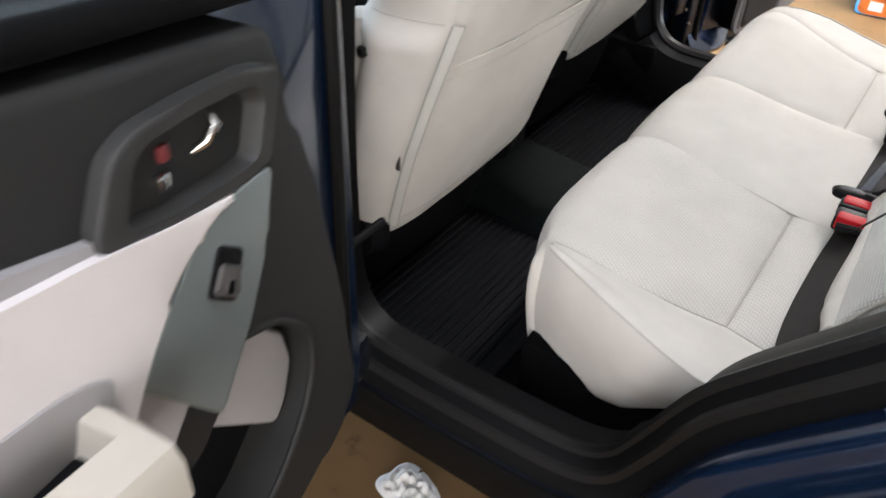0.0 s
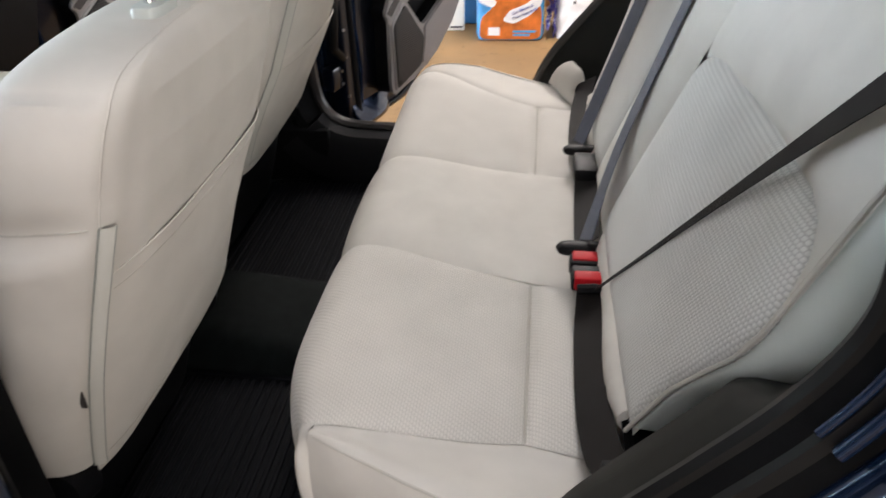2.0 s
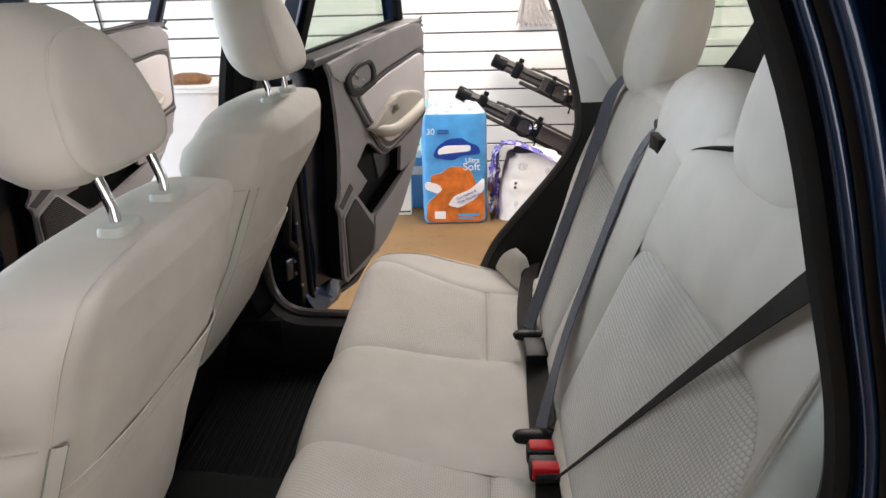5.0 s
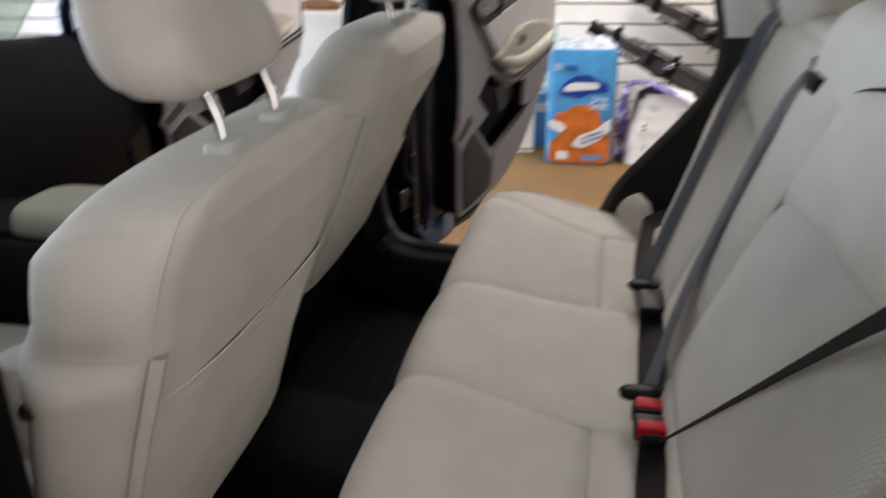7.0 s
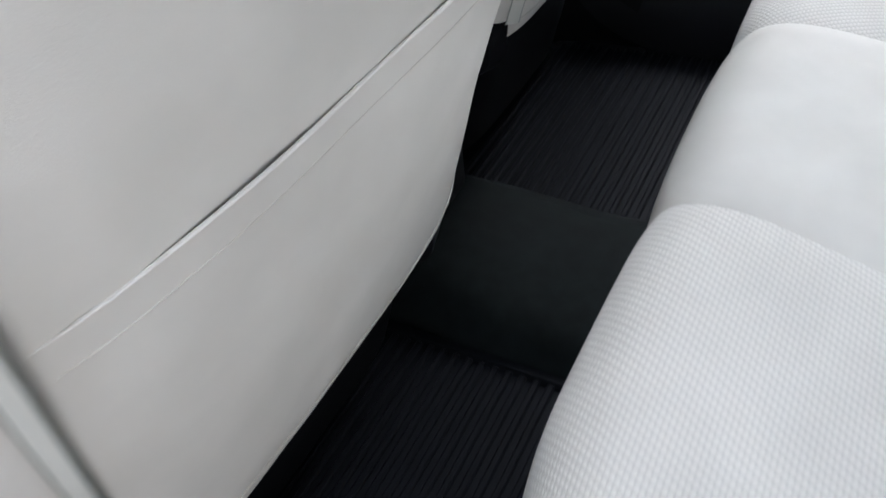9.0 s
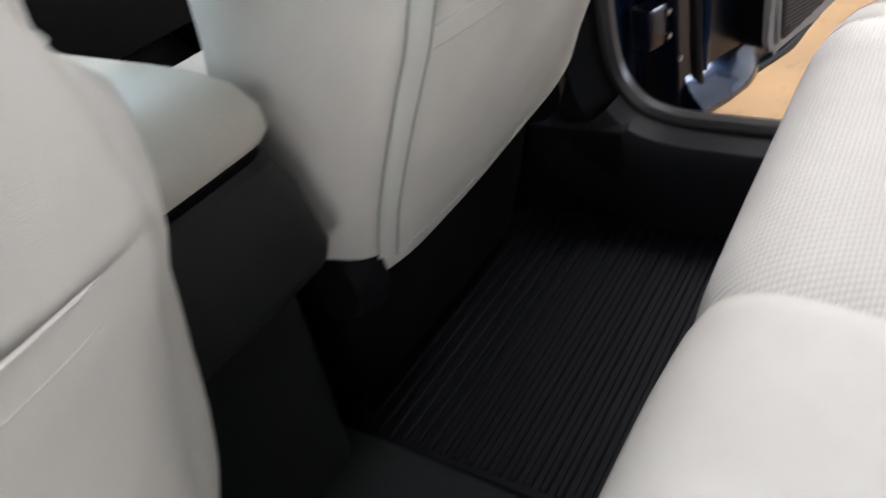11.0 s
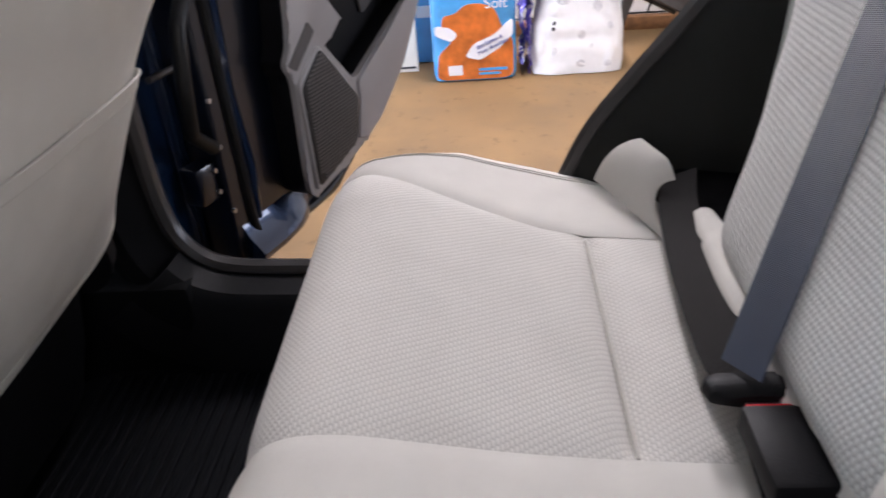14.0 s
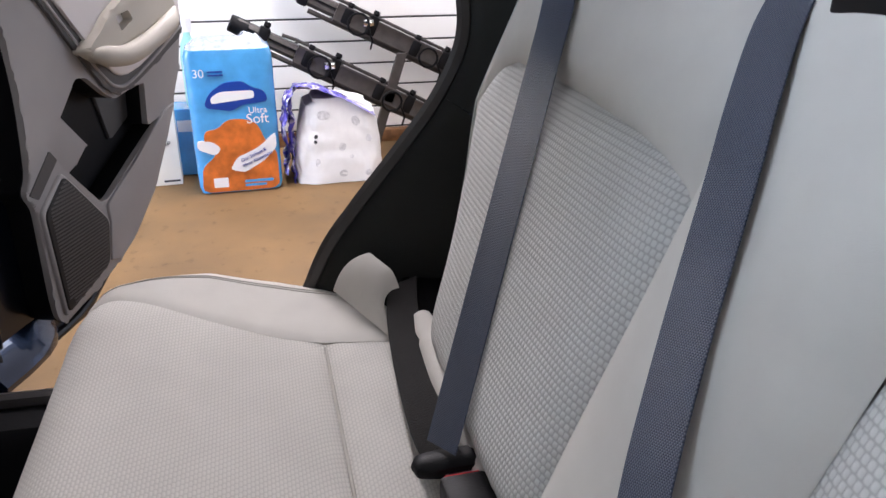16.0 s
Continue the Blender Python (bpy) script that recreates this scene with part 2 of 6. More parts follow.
def box(x0, x1, y0, y1, z0, z1, bevel=0.0, seg=2, bm=None):
    bm = bm or bmesh.new()
    r = bmesh.ops.create_cube(bm, size=1)
    for v in r["verts"]:
        v.co = Vector(((x0 + x1) / 2 + v.co.x * (x1 - x0), (y0 + y1) / 2 + v.co.y * (y1 - y0), (z0 + z1) / 2 + v.co.z * (z1 - z0)))
    if bevel:
        es = list({e for v in r["verts"] for e in v.link_edges})
        bmesh.ops.bevel(bm, geom=es, offset=bevel, segments=seg, profile=0.5, affect="EDGES")
    return bm


def loft(rings, close=True, caps=True, bm=None):
    """Skin over rings of equal length."""
    bm = bm or bmesh.new()
    vs = [[bm.verts.new(p) for p in ring] for ring in rings]
    n = len(rings[0])
    for a, b in zip(vs, vs[1:]):
        for i in range(n if close else n - 1):
            j = (i + 1) % n
            bm.faces.new((a[i], a[j], b[j], b[i]))
    if caps and close:
        bm.faces.new(vs[0][::-1])
        bm.faces.new(vs[-1])
    return bm


def tube(points, r, n=10, bm=None):
    """A round bar along points; r: a number or one per point."""
    pts = [Vector(p) for p in points]
    rings = []
    ref = None
    for i, p in enumerate(pts):
        d = (pts[min(i + 1, len(pts) - 1)] - pts[max(i - 1, 0)]).normalized()
        if ref is None:
            ref = d.orthogonal().normalized()
        ref = (ref - d * ref.dot(d)).normalized()
        side = d.cross(ref)
        rr = r[i] if isinstance(r, (list, tuple)) else r
        rings.append([p + rr * (math.cos(a) * ref + math.sin(a) * side) for a in (2 * math.pi * k / n for k in range(n))])
    return loft(rings, bm=bm)


def spline(points, steps=8):
    """Catmull-Rom through points."""
    p = [Vector(q) for q in points]
    p = [2 * p[0] - p[1]] + p + [2 * p[-1] - p[-2]]
    out = []
    for i in range(1, len(p) - 2):
        for k in range(steps):
            t = k / steps
            a, b, c, d = p[i - 1], p[i], p[i + 1], p[i + 2]
            out.append(0.5 * (2 * b + (c - a) * t + (2 * a - 5 * b + 4 * c - d) * t * t + (3 * b - a - 3 * c + d) * t ** 3))
    out.append(p[-2])
    return out


def ribbon(points, widths, normals, thick=0.0013, steps=8):
    """A flat webbing strip with its own thickness, UVs in metres."""
    pts = spline(points, steps)
    m = len(points) - 1
    bm = bmesh.new()
    uvl = bm.loops.layers.uv.new("UVMap")
    rows, run = [], 0.0
    for i, p in enumerate(pts):
        f = i / steps
        k = min(int(f), m - 1)
        g = f - k
        nrm = (Vector(normals[k]) * (1 - g) + Vector(normals[k + 1]) * g).normalized()
        w = widths[k] * (1 - g) + widths[k + 1] * g
        d = (pts[min(i + 1, len(pts) - 1)] - pts[max(i - 1, 0)]).normalized()
        side = d.cross(nrm).normalized()
        nrm = side.cross(d)
        if i:
            run += (p - pts[i - 1]).length
        rows.append(([bm.verts.new(p + side * w / 2 * s + nrm * thick / 2 * h) for s, h in ((-1, -1), (1, -1), (1, 1), (-1, 1))], run, w))
    for (a, ra, wa), (b, rb, wb) in zip(rows, rows[1:]):
        for i in range(4):
            j = (i + 1) % 4
            f = bm.faces.new((a[i], a[j], b[j], b[i]))
            for lp in f.loops:
                on_b = lp.vert in b
                s = (b if on_b else a).index(lp.vert)
                lp[uvl].uv = ((0 if s in (0, 3) else 0.047), rb if on_b else ra)
    bm.faces.new(rows[0][0][::-1])
    bm.faces.new(rows[-1][0])
    return bm


def sheet(f, nu, nv, thick=0.0, uv=None):
    """A surface f(a, b) -> place for a, b in 0..1; uv(a, b) in metres."""
    bm = bmesh.new()
    uvl = bm.loops.layers.uv.new("UVMap")
    g = [[bm.verts.new(f(i / nu, j / nv)) for j in range(nv + 1)] for i in range(nu + 1)]
    for i in range(nu):
        for j in range(nv):
            fc = bm.faces.new((g[i][j], g[i + 1][j], g[i + 1][j + 1], g[i][j + 1]))
            if uv:
                for lp, (p, q) in zip(fc.loops, ((i, j), (i + 1, j), (i + 1, j + 1), (i, j + 1))):
                    lp[uvl].uv = uv(p / nu, q / nv)
    return bm


def plate(outer, w0, w1, holes=(), depth=0.0, flip=1, bevel=0.0, pierced=False):
    """An upright plate in (u, w, z): outline in (u, z), back at w0, face at w1, with hollows of the given depth."""
    bm = bmesh.new()
    es = []

    def ring(pts, w):
        vs = [bm.verts.new((u, flip * w, z)) for u, z in pts]
        return vs, [bm.edges.new((vs[i], vs[(i + 1) % len(vs)])) for i in range(len(vs))]

    fo, eo = ring(outer, w1)
    es += eo
    inner = []
    for h in holes:
        v, e = ring(h, w1)
        es += e
        inner.append(v)
    bmesh.ops.triangle_fill(bm, use_beauty=True, use_dissolve=False, edges=es)
    back, _ = ring(outer, w0)
    n = len(outer)
    for i in range(n):
        j = (i + 1) % n
        bm.faces.new((fo[i], fo[j], back[j], back[i]))
    if not pierced:
        bm.faces.new(back)
    for h, v in zip(holes, inner):
        c = Vector((sum(p[0] for p in h) / len(h), sum(p[1] for p in h) / len(h)))
        b = [bm.verts.new((c.x + (p[0] - c.x) * (1.0 if pierced else 0.88), flip * (w1 - depth), c.y + (p[1] - c.y) * (1.0 if pierced else 0.88))) for p in h]
        for i in range(len(h)):
            j = (i + 1) % len(h)
            bm.faces.new((v[i], v[j], b[j], b[i]))
        if not pierced:
            bm.faces.new(b)
    if bevel:
        sharp = [e for e in eo if e.is_valid]
        bmesh.ops.bevel(bm, geom=sharp, offset=bevel, segments=3, profile=0.5, affect="EDGES")
    return bm


def rounded(points, r=0.02, n=4):
    """A closed outline in two coordinates with rounded corners."""
    out = []
    m = len(points)
    for i in range(m):
        p, a, b = Vector(points[i]), Vector(points[i - 1]), Vector(points[(i + 1) % m])
        da, db = (a - p), (b - p)
        k = min(r, da.length * 0.45, db.length * 0.45)
        s, e = p + da.normalized() * k, p + db.normalized() * k
        for q in range(n + 1):
            t = q / n
            out.append(tuple(s * (1 - t) ** 2 + p * 2 * t * (1 - t) + e * t * t))
    return out


def squircle(cx, cy, hx, hy, n=40, power=4.0):
    """A rounded rectangle outline as points (x, y)."""
    out = []
    for k in range(n):
        a = 2 * math.pi * k / n
        c, s = math.cos(a), math.sin(a)
        out.append((cx + hx * math.copysign(abs(c) ** (2 / power), c), cy + hy * math.copysign(abs(s) ** (2 / power), s)))
    return out


def lerp(table, t):
    """Piecewise smooth lookup in rows of (key, value)."""
    ks = [k for k, _ in table]
    if t <= ks[0]:
        return table[0][1]
    for (a, va), (b, vb) in zip(table, table[1:]):
        if t <= b:
            g = (t - a) / (b - a)
            return va + (vb - va) * g
    return table[-1][1]


def lettering(text, size, mat, parent, place, name="lettering"):
    """Flat letters in the built-in font, as a mesh part."""
    cu = bpy.data.curves.new(name, "FONT")
    cu.body, cu.size, cu.extrude, cu.align_x = text, size, 0.0008, "CENTER"
    tmp = bpy.data.objects.new(name, cu)
    me = bpy.data.meshes.new_from_object(tmp)
    bpy.data.objects.remove(tmp)
    me.materials.append(mat)
    ob = new(name, me)
    ob.parent = parent
    ob.matrix_local = place
    return ob


# ---- garage ----
WX = 4.22
bm = box(-4.6, WX + 0.4, -5.2, 5.6, -0.12, 0.0)
tagged(part("floor", bm, FLOOR, smooth=False), "tan painted concrete garage floor, lightly stained", "floor", kind="structure")
wall_e = tagged(part("wall_east", box(WX + 0.012, WX + 0.2, -5.2, 5.6, 0, 2.6), JOINT, smooth=False), "white boarded garage wall with dark joints", "wall", kind="structure")
bm = box(-4.6, -1.8, 5.6, 5.8, 0, 2.6)
box(3.0, WX + 0.4, 5.6, 5.8, 0, 2.6, bm=bm)
box(-1.8, 3.0, 5.6, 5.8, 2.5, 2.6, bm=bm)
tagged(part("wall_north", bm, PLAIN_WALL, smooth=False), "painted garage end wall round the wide door opening", "wall", kind="structure")
bm = box(-4.6, 1.5, -5.4, -5.2, 0, 2.6)
box(3.5, WX + 0.4, -5.4, -5.2, 0, 2.6, bm=bm)
box(1.5, 3.5, -5.4, -5.2, 0, 0.9, bm=bm)
box(1.5, 3.5, -5.4, -5.2, 2.2, 2.6, bm=bm)
# window added to carry the rear fill, none is known here
win = thing("added_window", (2.5, -5.3, 0.9), "white framed window added in the unseen end wall", "window", kind="structure")
for q in (box(-1.0, -0.94, -0.05, 0.05, 0, 1.3), box(0.94, 1.0, -0.05, 0.05, 0, 1.3), box(-0.94, 0.94, -0.05, 0.05, 0, 0.06), box(-0.94, 0.94, -0.05, 0.05, 1.24, 1.3), box(-0.03, 0.03, -0.04, 0.04, 0.06, 1.24)):
    part("window_frame", q, FILM_WHITE, win, smooth=False)
tagged(part("wall_south", bm, PLAIN_WALL, smooth=False), "painted garage end wall with an added window", "wall", kind="structure")
# unseen west wall, with an opening added for the side fill
bm = box(-4.8, -4.6, -5.2, -4.3, 0, 2.6)
box(-4.8, -4.6, -0.8, 5.6, 0, 2.6, bm=bm)
box(-4.8, -4.6, -4.3, -0.8, 2.5, 2.6, bm=bm)
tagged(part("wall_west", bm, PLAIN_WALL, smooth=False), "painted garage wall round an added opening for side light", "wall", kind="structure")
tagged(part("ceiling", box(-4.8, WX + 0.4, -5.4, 5.8, 2.6, 2.75), CEILING, smooth=False), "plain painted garage ceiling", "ceiling", kind="structure")
PITCH = 0.132
for k in range(19):
    z0 = 0.078 + (k - 1) * PITCH + 0.006
    z1 = z0 + PITCH - 0.012
    z0, z1 = max(z0, 0.0), min(z1, 2.59)
    part("wall_board", box(WX, WX + 0.02, -5.15, 5.55, z0, z1, 0.002, 1), WALL, wall_e, smooth=False)
# fixtures made up to go with the overhead fill lamps
for yy in (-0.4,):
    for xx in (2.9, -1.9):
        lamp = thing("added_strip_lamp", (xx, yy, 2.6), "added, unseen ceiling strip lamp with a glowing tube", "lamp", "ceiling strip lamps")
        part("lamp_body", box(-0.09, 0.09, -1.32, 1.32, -0.05, 0, 0.01), FILM_WHITE, lamp)
        part("lamp_tube", box(-0.05, 0.05, -1.28, 1.28, -0.07, -0.052, 0.008), GLOW, lamp, "glowing tube")


# ---- car body ----
# rear door opening in (y, z), from the rear top, down the wheel arch, along the sill and up the middle pillar
OPEN = [(-0.47, 1.56), (-0.54, 1.41), (-0.58, 1.27), (-0.604, 1.17), (-0.606, 1.09), (-0.57, 1.01), (-0.51, 0.93), (-0.44, 0.845), (-0.385, 0.77), (-0.335, 0.66),
        (-0.30, 0.60), (-0.24, 0.572), (-0.1, 0.565), (0.08, 0.565), (0.19, 0.575), (0.245, 0.615), (0.268, 0.69), (0.272, 0.85), (0.262, 1.05), (0.235, 1.25), (0.19, 1.45), (0.165, 1.56)]


def strip_rows(side, a, b, section, steps=6):
    """Rows of a strip along OPEN[a..b]; section: (x, outward offset) pairs."""
    shift = 0.66 if side < 0 else 1.0
    pts = spline([(0, y * (shift if y > 0 else 1), z) for y, z in OPEN], steps)[int(a * steps):int(b * steps) + 1]
    rows = []
    for i, p in enumerate(pts):
        d = (pts[min(i + 1, len(pts) - 1)] - pts[max(i - 1, 0)]).normalized()
        out = Vector((0, -d.z, d.y))
        # outward is away from the middle of the opening
        if out.dot(p - Vector((0, -0.15, 1.0))) < 0:
            out = -out
        rows.append([Vector((side * x, 0, 0)) + p + out * o for x, o in section])
    return rows


def opening(side, a, b, section, steps=6):
    return loft(strip_rows(side, a, b, section, steps), close=False, caps=False)


def seal(side, inset, r):
    shift = 0.66 if side < 0 else 1.0
    pts = [Vector((side * inset, 0, 0)) + p for p in spline([(0, y * (shift if y > 0 else 1), z) for y, z in OPEN], 6)]
    return tube(pts, r, 8)


car = thing("car", (0, 0, 0), "dark blue sport utility car with its side doors open", "car")
N = len(OPEN) - 1
for side in (-1, 1):
    part("door_seal", seal(side, 0.752, 0.012 if side < 0 else 0.015), RUBBER if side < 0 else SEAL_LIT, car, "black rubber door seal")
    part("rear_pillar_lining", opening(side, 0, 3, ((0.752, 0.0), (0.735, 0.004), (0.715, 0.022), (0.69, 0.05), (0.675, 0.10))), PILLAR, car, "pale rear pillar lining")
    part("arch_upper_trim", opening(side, 3, 5, ((0.752, 0.0), (0.735, 0.004), (0.715, 0.022), (0.69, 0.05), (0.655, 0.11), (0.62, 0.2))), ARCH, car, "black plastic arch trim")
    shallow = ((0.752, 0.0), (0.735, 0.004), (0.715, 0.022), (0.69, 0.05), (0.672, 0.08), (0.655, 0.11), (0.62, 0.2))
    full = ((0.752, 0.0), (0.735, 0.003), (0.70, 0.007), (0.668, 0.014), (0.648, 0.032), (0.630, 0.09), (0.615, 0.2)) if side < 0 else shallow
    rows = []
    for k, (p, q) in enumerate(zip(strip_rows(side, 5, 10, shallow), strip_rows(side, 5, 10, full))):
        w = min(1, max(0, (k - 0.5) / 3.5))
        rows.append([u.lerp(v, w * w * (3 - 2 * w)) for u, v in zip(p, q)])
    part("wheel_arch_trim", loft(rows, close=False, caps=False), ARCH, car, "black plastic arch trim")
    part("sill_tread", opening(side, 10, 15, ((0.752, 0.002), (0.73, 0.006), (0.69, 0.010), (0.675, 0.03), (0.66, 0.14))), BLACK, car, "black scuffed sill tread")
    part("pillar_trim", opening(side, 15, N, ((0.752, 0.0), (0.74, 0.001), (0.715, -0.001), (0.694, 0.002), (0.686, 0.02), (0.688, 0.07), (0.70, 0.10)) if side < 0 else ((0.752, 0.0), (0.74, 0.01), (0.715, 0.03), (0.69, 0.045), (0.685, 0.065), (0.695, 0.085))), TRIM, car, "black middle pillar trim")
    if side < 0:
        part("pillar_lip", opening(side, 15, 18, ((0.687, 0.018), (0.668, 0.036), (0.655, 0.052), (0.655, 0.080), (0.690, 0.105))), TRIM, car, "black bulged pillar trim")
        part("pillar_upper_trim", opening(side, 18.5, N, ((0.740, 0.003), (0.738, -0.004), (0.722, -0.005), (0.712, -0.003), (0.710, 0.004))), PILLAR, car, "pale upper pillar trim")
    jamb = [(p.x, p.y) for p in spline([(0.76, 0.004, 0), (0.772, 0.012, 0), (0.782, 0.034, 0), (0.80, 0.042, 0), (0.822, 0.040, 0), (0.838, 0.046, 0), (0.846, 0.066, 0), (0.862, 0.078, 0), (0.884, 0.080, 0), (0.895, 0.092, 0), (0.897, 0.13, 0)], 4)]
    part("door_jamb", opening(side, 0, 9, jamb), PAINT, car)
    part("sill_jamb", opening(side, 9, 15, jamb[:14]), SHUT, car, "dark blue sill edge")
    part("pillar_jamb", opening(side, 15, N, jamb), PAINT, car)
    for x, o, q in ((0.803, 0.050, 0.013), (0.868, 0.090, 0.017)):
        part("jamb_bead", tube([r[0] for r in strip_rows(side, 0, 6, ((x, o),))], q, 16), PAINT, car, "rounded painted jamb edge")
    for x, o, r in ((0.784, 0.005, 0.0042), (0.797, 0.019, 0.0062)):
        part("jamb_bead", tube([q[0] for q in strip_rows(side, 0, 5, ((x, o),))], r, 12), PAINT, car, "rounded painted flange edge")
    part("arch_cover", opening(side, 4, 15, [(0.756, -0.004), (0.768, 0.000), (0.780, 0.010), (0.790, 0.022), (0.798, 0.034), (0.800, 0.048)]), TRIM, car, "black plastic cover over the arch and sill edge")
    part("outer_seal", opening(side, 0, N, ((0.772, 0.016), (0.778, 0.008), (0.786, 0.010), (0.79, 0.02))), RUBBER, car)
    # quarter panel, sill skin and front wing behind and ahead of the opening
    part("window_surround", opening(side, 0, 4, ((0.897, 0.13), (0.89, 0.17), (0.86, 0.20))), PAINT, car)
    part("quarter_panel", opening(side, 4, 10, ((0.897, 0.13), (0.90, 0.2), (0.905, 0.32), (0.895, 0.6), (0.86, 0.9))), PAINT, car, "glossy dark blue rear quarter panel")
    part("sill_skin", loft([[(side * x, y, z) for x, z in ((0.70, 0.36), (0.758, 0.36), (0.782, 0.40), (0.800, 0.475), (0.799, 0.505), (0.785, 0.515), (0.70, 0.515))] for y in (-0.33, 0.5, 1.35)]), TRIM, car, "dark sill skin")
    part("quarter_glass", box(side * 0.80, side * 0.806, -1.45, -0.79, 1.2, 1.56), GLASS, car, "green tinted rear quarter glass").visible_shadow = False
    part("rear_pillar_trim", loft([[(side * x, y, z) for x, y in ((0.70, -0.58 - k), (0.66, -0.62 - k), (0.665, -0.80 - k * 0.4), (0.73, -0.82 - k * 0.4), (0.75, -0.7 - k))] for z, k in ((1.22, 0.07), (1.3, 0.03), (1.42, -0.03), (1.56, -0.1))]), PILLAR, car, "pale grey rear pillar trim")
    part("cargo_side_trim", box(side * 0.62, side * 0.78, -1.6, -0.72, 0.55, 1.19, 0.03), PILLAR, car, "pale cargo side trim")
for side in (-1, 1):
    for yy in (-0.98, 1.62):
        tyre = part("tyre", loft([[(side * (0.78 + dx), yy + r * math.cos(a), 0.345 + r * math.sin(a)) for a in [2 * math.pi * k / 40 for k in range(40)]] for dx, r in ((-0.11, 0.24), (-0.11, 0.31), (-0.09, 0.34), (0.07, 0.345), (0.095, 0.32), (0.1, 0.24))]), RUBBER, car, "black tyre")
        part("rim", loft([[(side * (0.78 + dx), yy + r * math.cos(a), 0.345 + r * math.sin(a)) for a in [2 * math.pi * k / 40 for k in range(40)]] for dx, r in ((-0.1, 0.235), (0.07, 0.235), (0.085, 0.22), (0.06, 0.19), (0.075, 0.05))]), STEEL, tyre, "silver rim")
for side in (-1, 1):
    y0 = 0.285 if side > 0 else 0.21
    part("middle_pillar", box(side * 0.765, side * 0.892, y0, y0 + 0.13, 0.30, 1.30 if side < 0 else 1.0, 0.012), PAINT, car, "dark blue middle pillar")
    part("kick_trim", box(side * 0.668, side * 0.80, 0.22, 0.60, 0.40, 0.585, 0.012), TRIM, car, "black sill end trim")
for side in (-1, 1):
    part("seat_side_liner", box(side * 0.50, side * 0.735, -0.78, -0.485, 0.40, 0.755, 0.01), CARPET, car, "black liner beside the bench")
part("floor_pan", box(-0.69, 0.69, -0.5, 1.6, 0.36, 0.415), CARPET, car, "black carpeted floor", smooth=False)
tun = [[(-w, y, 0.41), (-w * 0.85, y, 0.41 + h * 0.7), (-w * 0.6, y, 0.41 + h), (w * 0.6, y, 0.41 + h), (w * 0.85, y, 0.41 + h * 0.7), (w, y, 0.41)] for y, w, h in ((-0.3, 0.16, 0.055), (0.1, 0.16, 0.06), (0.24, 0.15, 0.09), (0.9, 0.14, 0.14))]
part("floor_tunnel", loft(tun), TUNNEL, car, "black carpeted tunnel hump")
bon = []
for y, z, w in ((1.34, 1.08, 0.76), (1.5, 1.07, 0.78), (1.9, 1.03, 0.78), (2.15, 0.96, 0.75), (2.28, 0.86, 0.70)):
    bon.append([(x * w, y, z - 0.035 * abs(x) ** 3) for x in [-1 + 0.1 * k for k in range(21)]])
part("bonnet", loft(bon, close=False, caps=False), PAINT, car, "dark blue bonnet")
part("front_bumper", loft([[(x * w, y - 0.10 * abs(x) ** 4, z) for x in [-1 + 0.1 * k for k in range(21)]] for y, z, w in ((2.28, 0.86, 0.70), (2.34, 0.72, 0.80), (2.36, 0.5, 0.84), (2.30, 0.28, 0.82))], close=False, caps=False), PAINT, car, "dark blue front bumper")
for side in (-1, 1):
    part("front_wing", loft([[(side * x, y, z) for y, z in ((1.32, zl), (1.36, zl), (1.62, max(zl, 0.36 + 0.36)), (1.98, zl), (2.22, zl))] for x, zl in ((0.76, 1.05), (0.83, 0.95), (0.88, 0.80), (0.885, 0.62), (0.87, 0.40))], close=False, caps=False), PAINT, car, "dark blue front wing")
part("roof", box(-0.68, 0.68, -1.7, 1.0, 1.66, 1.72, 0.03), PAINT, car, "blue roof")
part("headliner", box(-0.66, 0.66, -1.68, 0.98, 1.64, 1.658), PILLAR, car, "pale headliner")
part("seat_pan", box(-0.64, 0.64, -0.5, -0.09, 0.41, 0.60, 0.02), CARPET, car)
part("cargo_floor", box(-0.62, 0.62, -1.6, -0.75, 0.72, 0.75), CARPET, car)
part("tailgate", box(-0.6, 0.6, -1.72, -1.62, 0.6, 1.62, 0.02), TRIM, car)
part("dashboard", loft([[(x, 1.05 + y, z) for y, z in ((0, 0.75), (-0.06, 0.95), (-0.02, 1.1), (0.1, 1.16), (0.45, 1.14), (0.45, 0.6))] for x in (-0.70, -0.35, 0, 0.35, 0.70)]), TRIM, car, "dark dashboard")
part("firewall", box(-0.72, 0.72, 1.5, 1.6, 0.4, 1.1), BLACK, car)
for side in (-1, 1):
    part("front_pillar", loft([[(side * (x + k * 0.1), y - k * 0.62, z) for x, y in ((0.80, 1.18), (0.86, 1.2), (0.86, 1.27), (0.80, 1.26))] for z, k in ((0.5, 0), (1.1, 0.02), (1.66, 0.75))]), PAINT, car)
    part("front_sill_tread", box(side * 0.67, side * 0.80, 0.5, 1.3, 0.5, 0.56, 0.015), BLACK, car)
glass_ob = part("windscreen", loft([[(x, 1.32, 1.12), (x, 1.315, 1.115), (x, 0.87, 1.63), (x, 0.875, 1.635)] for x in (-0.66, 0, 0.66)]), GLASS, car, "green tinted windscreen")
glass_ob.visible_shadow = False


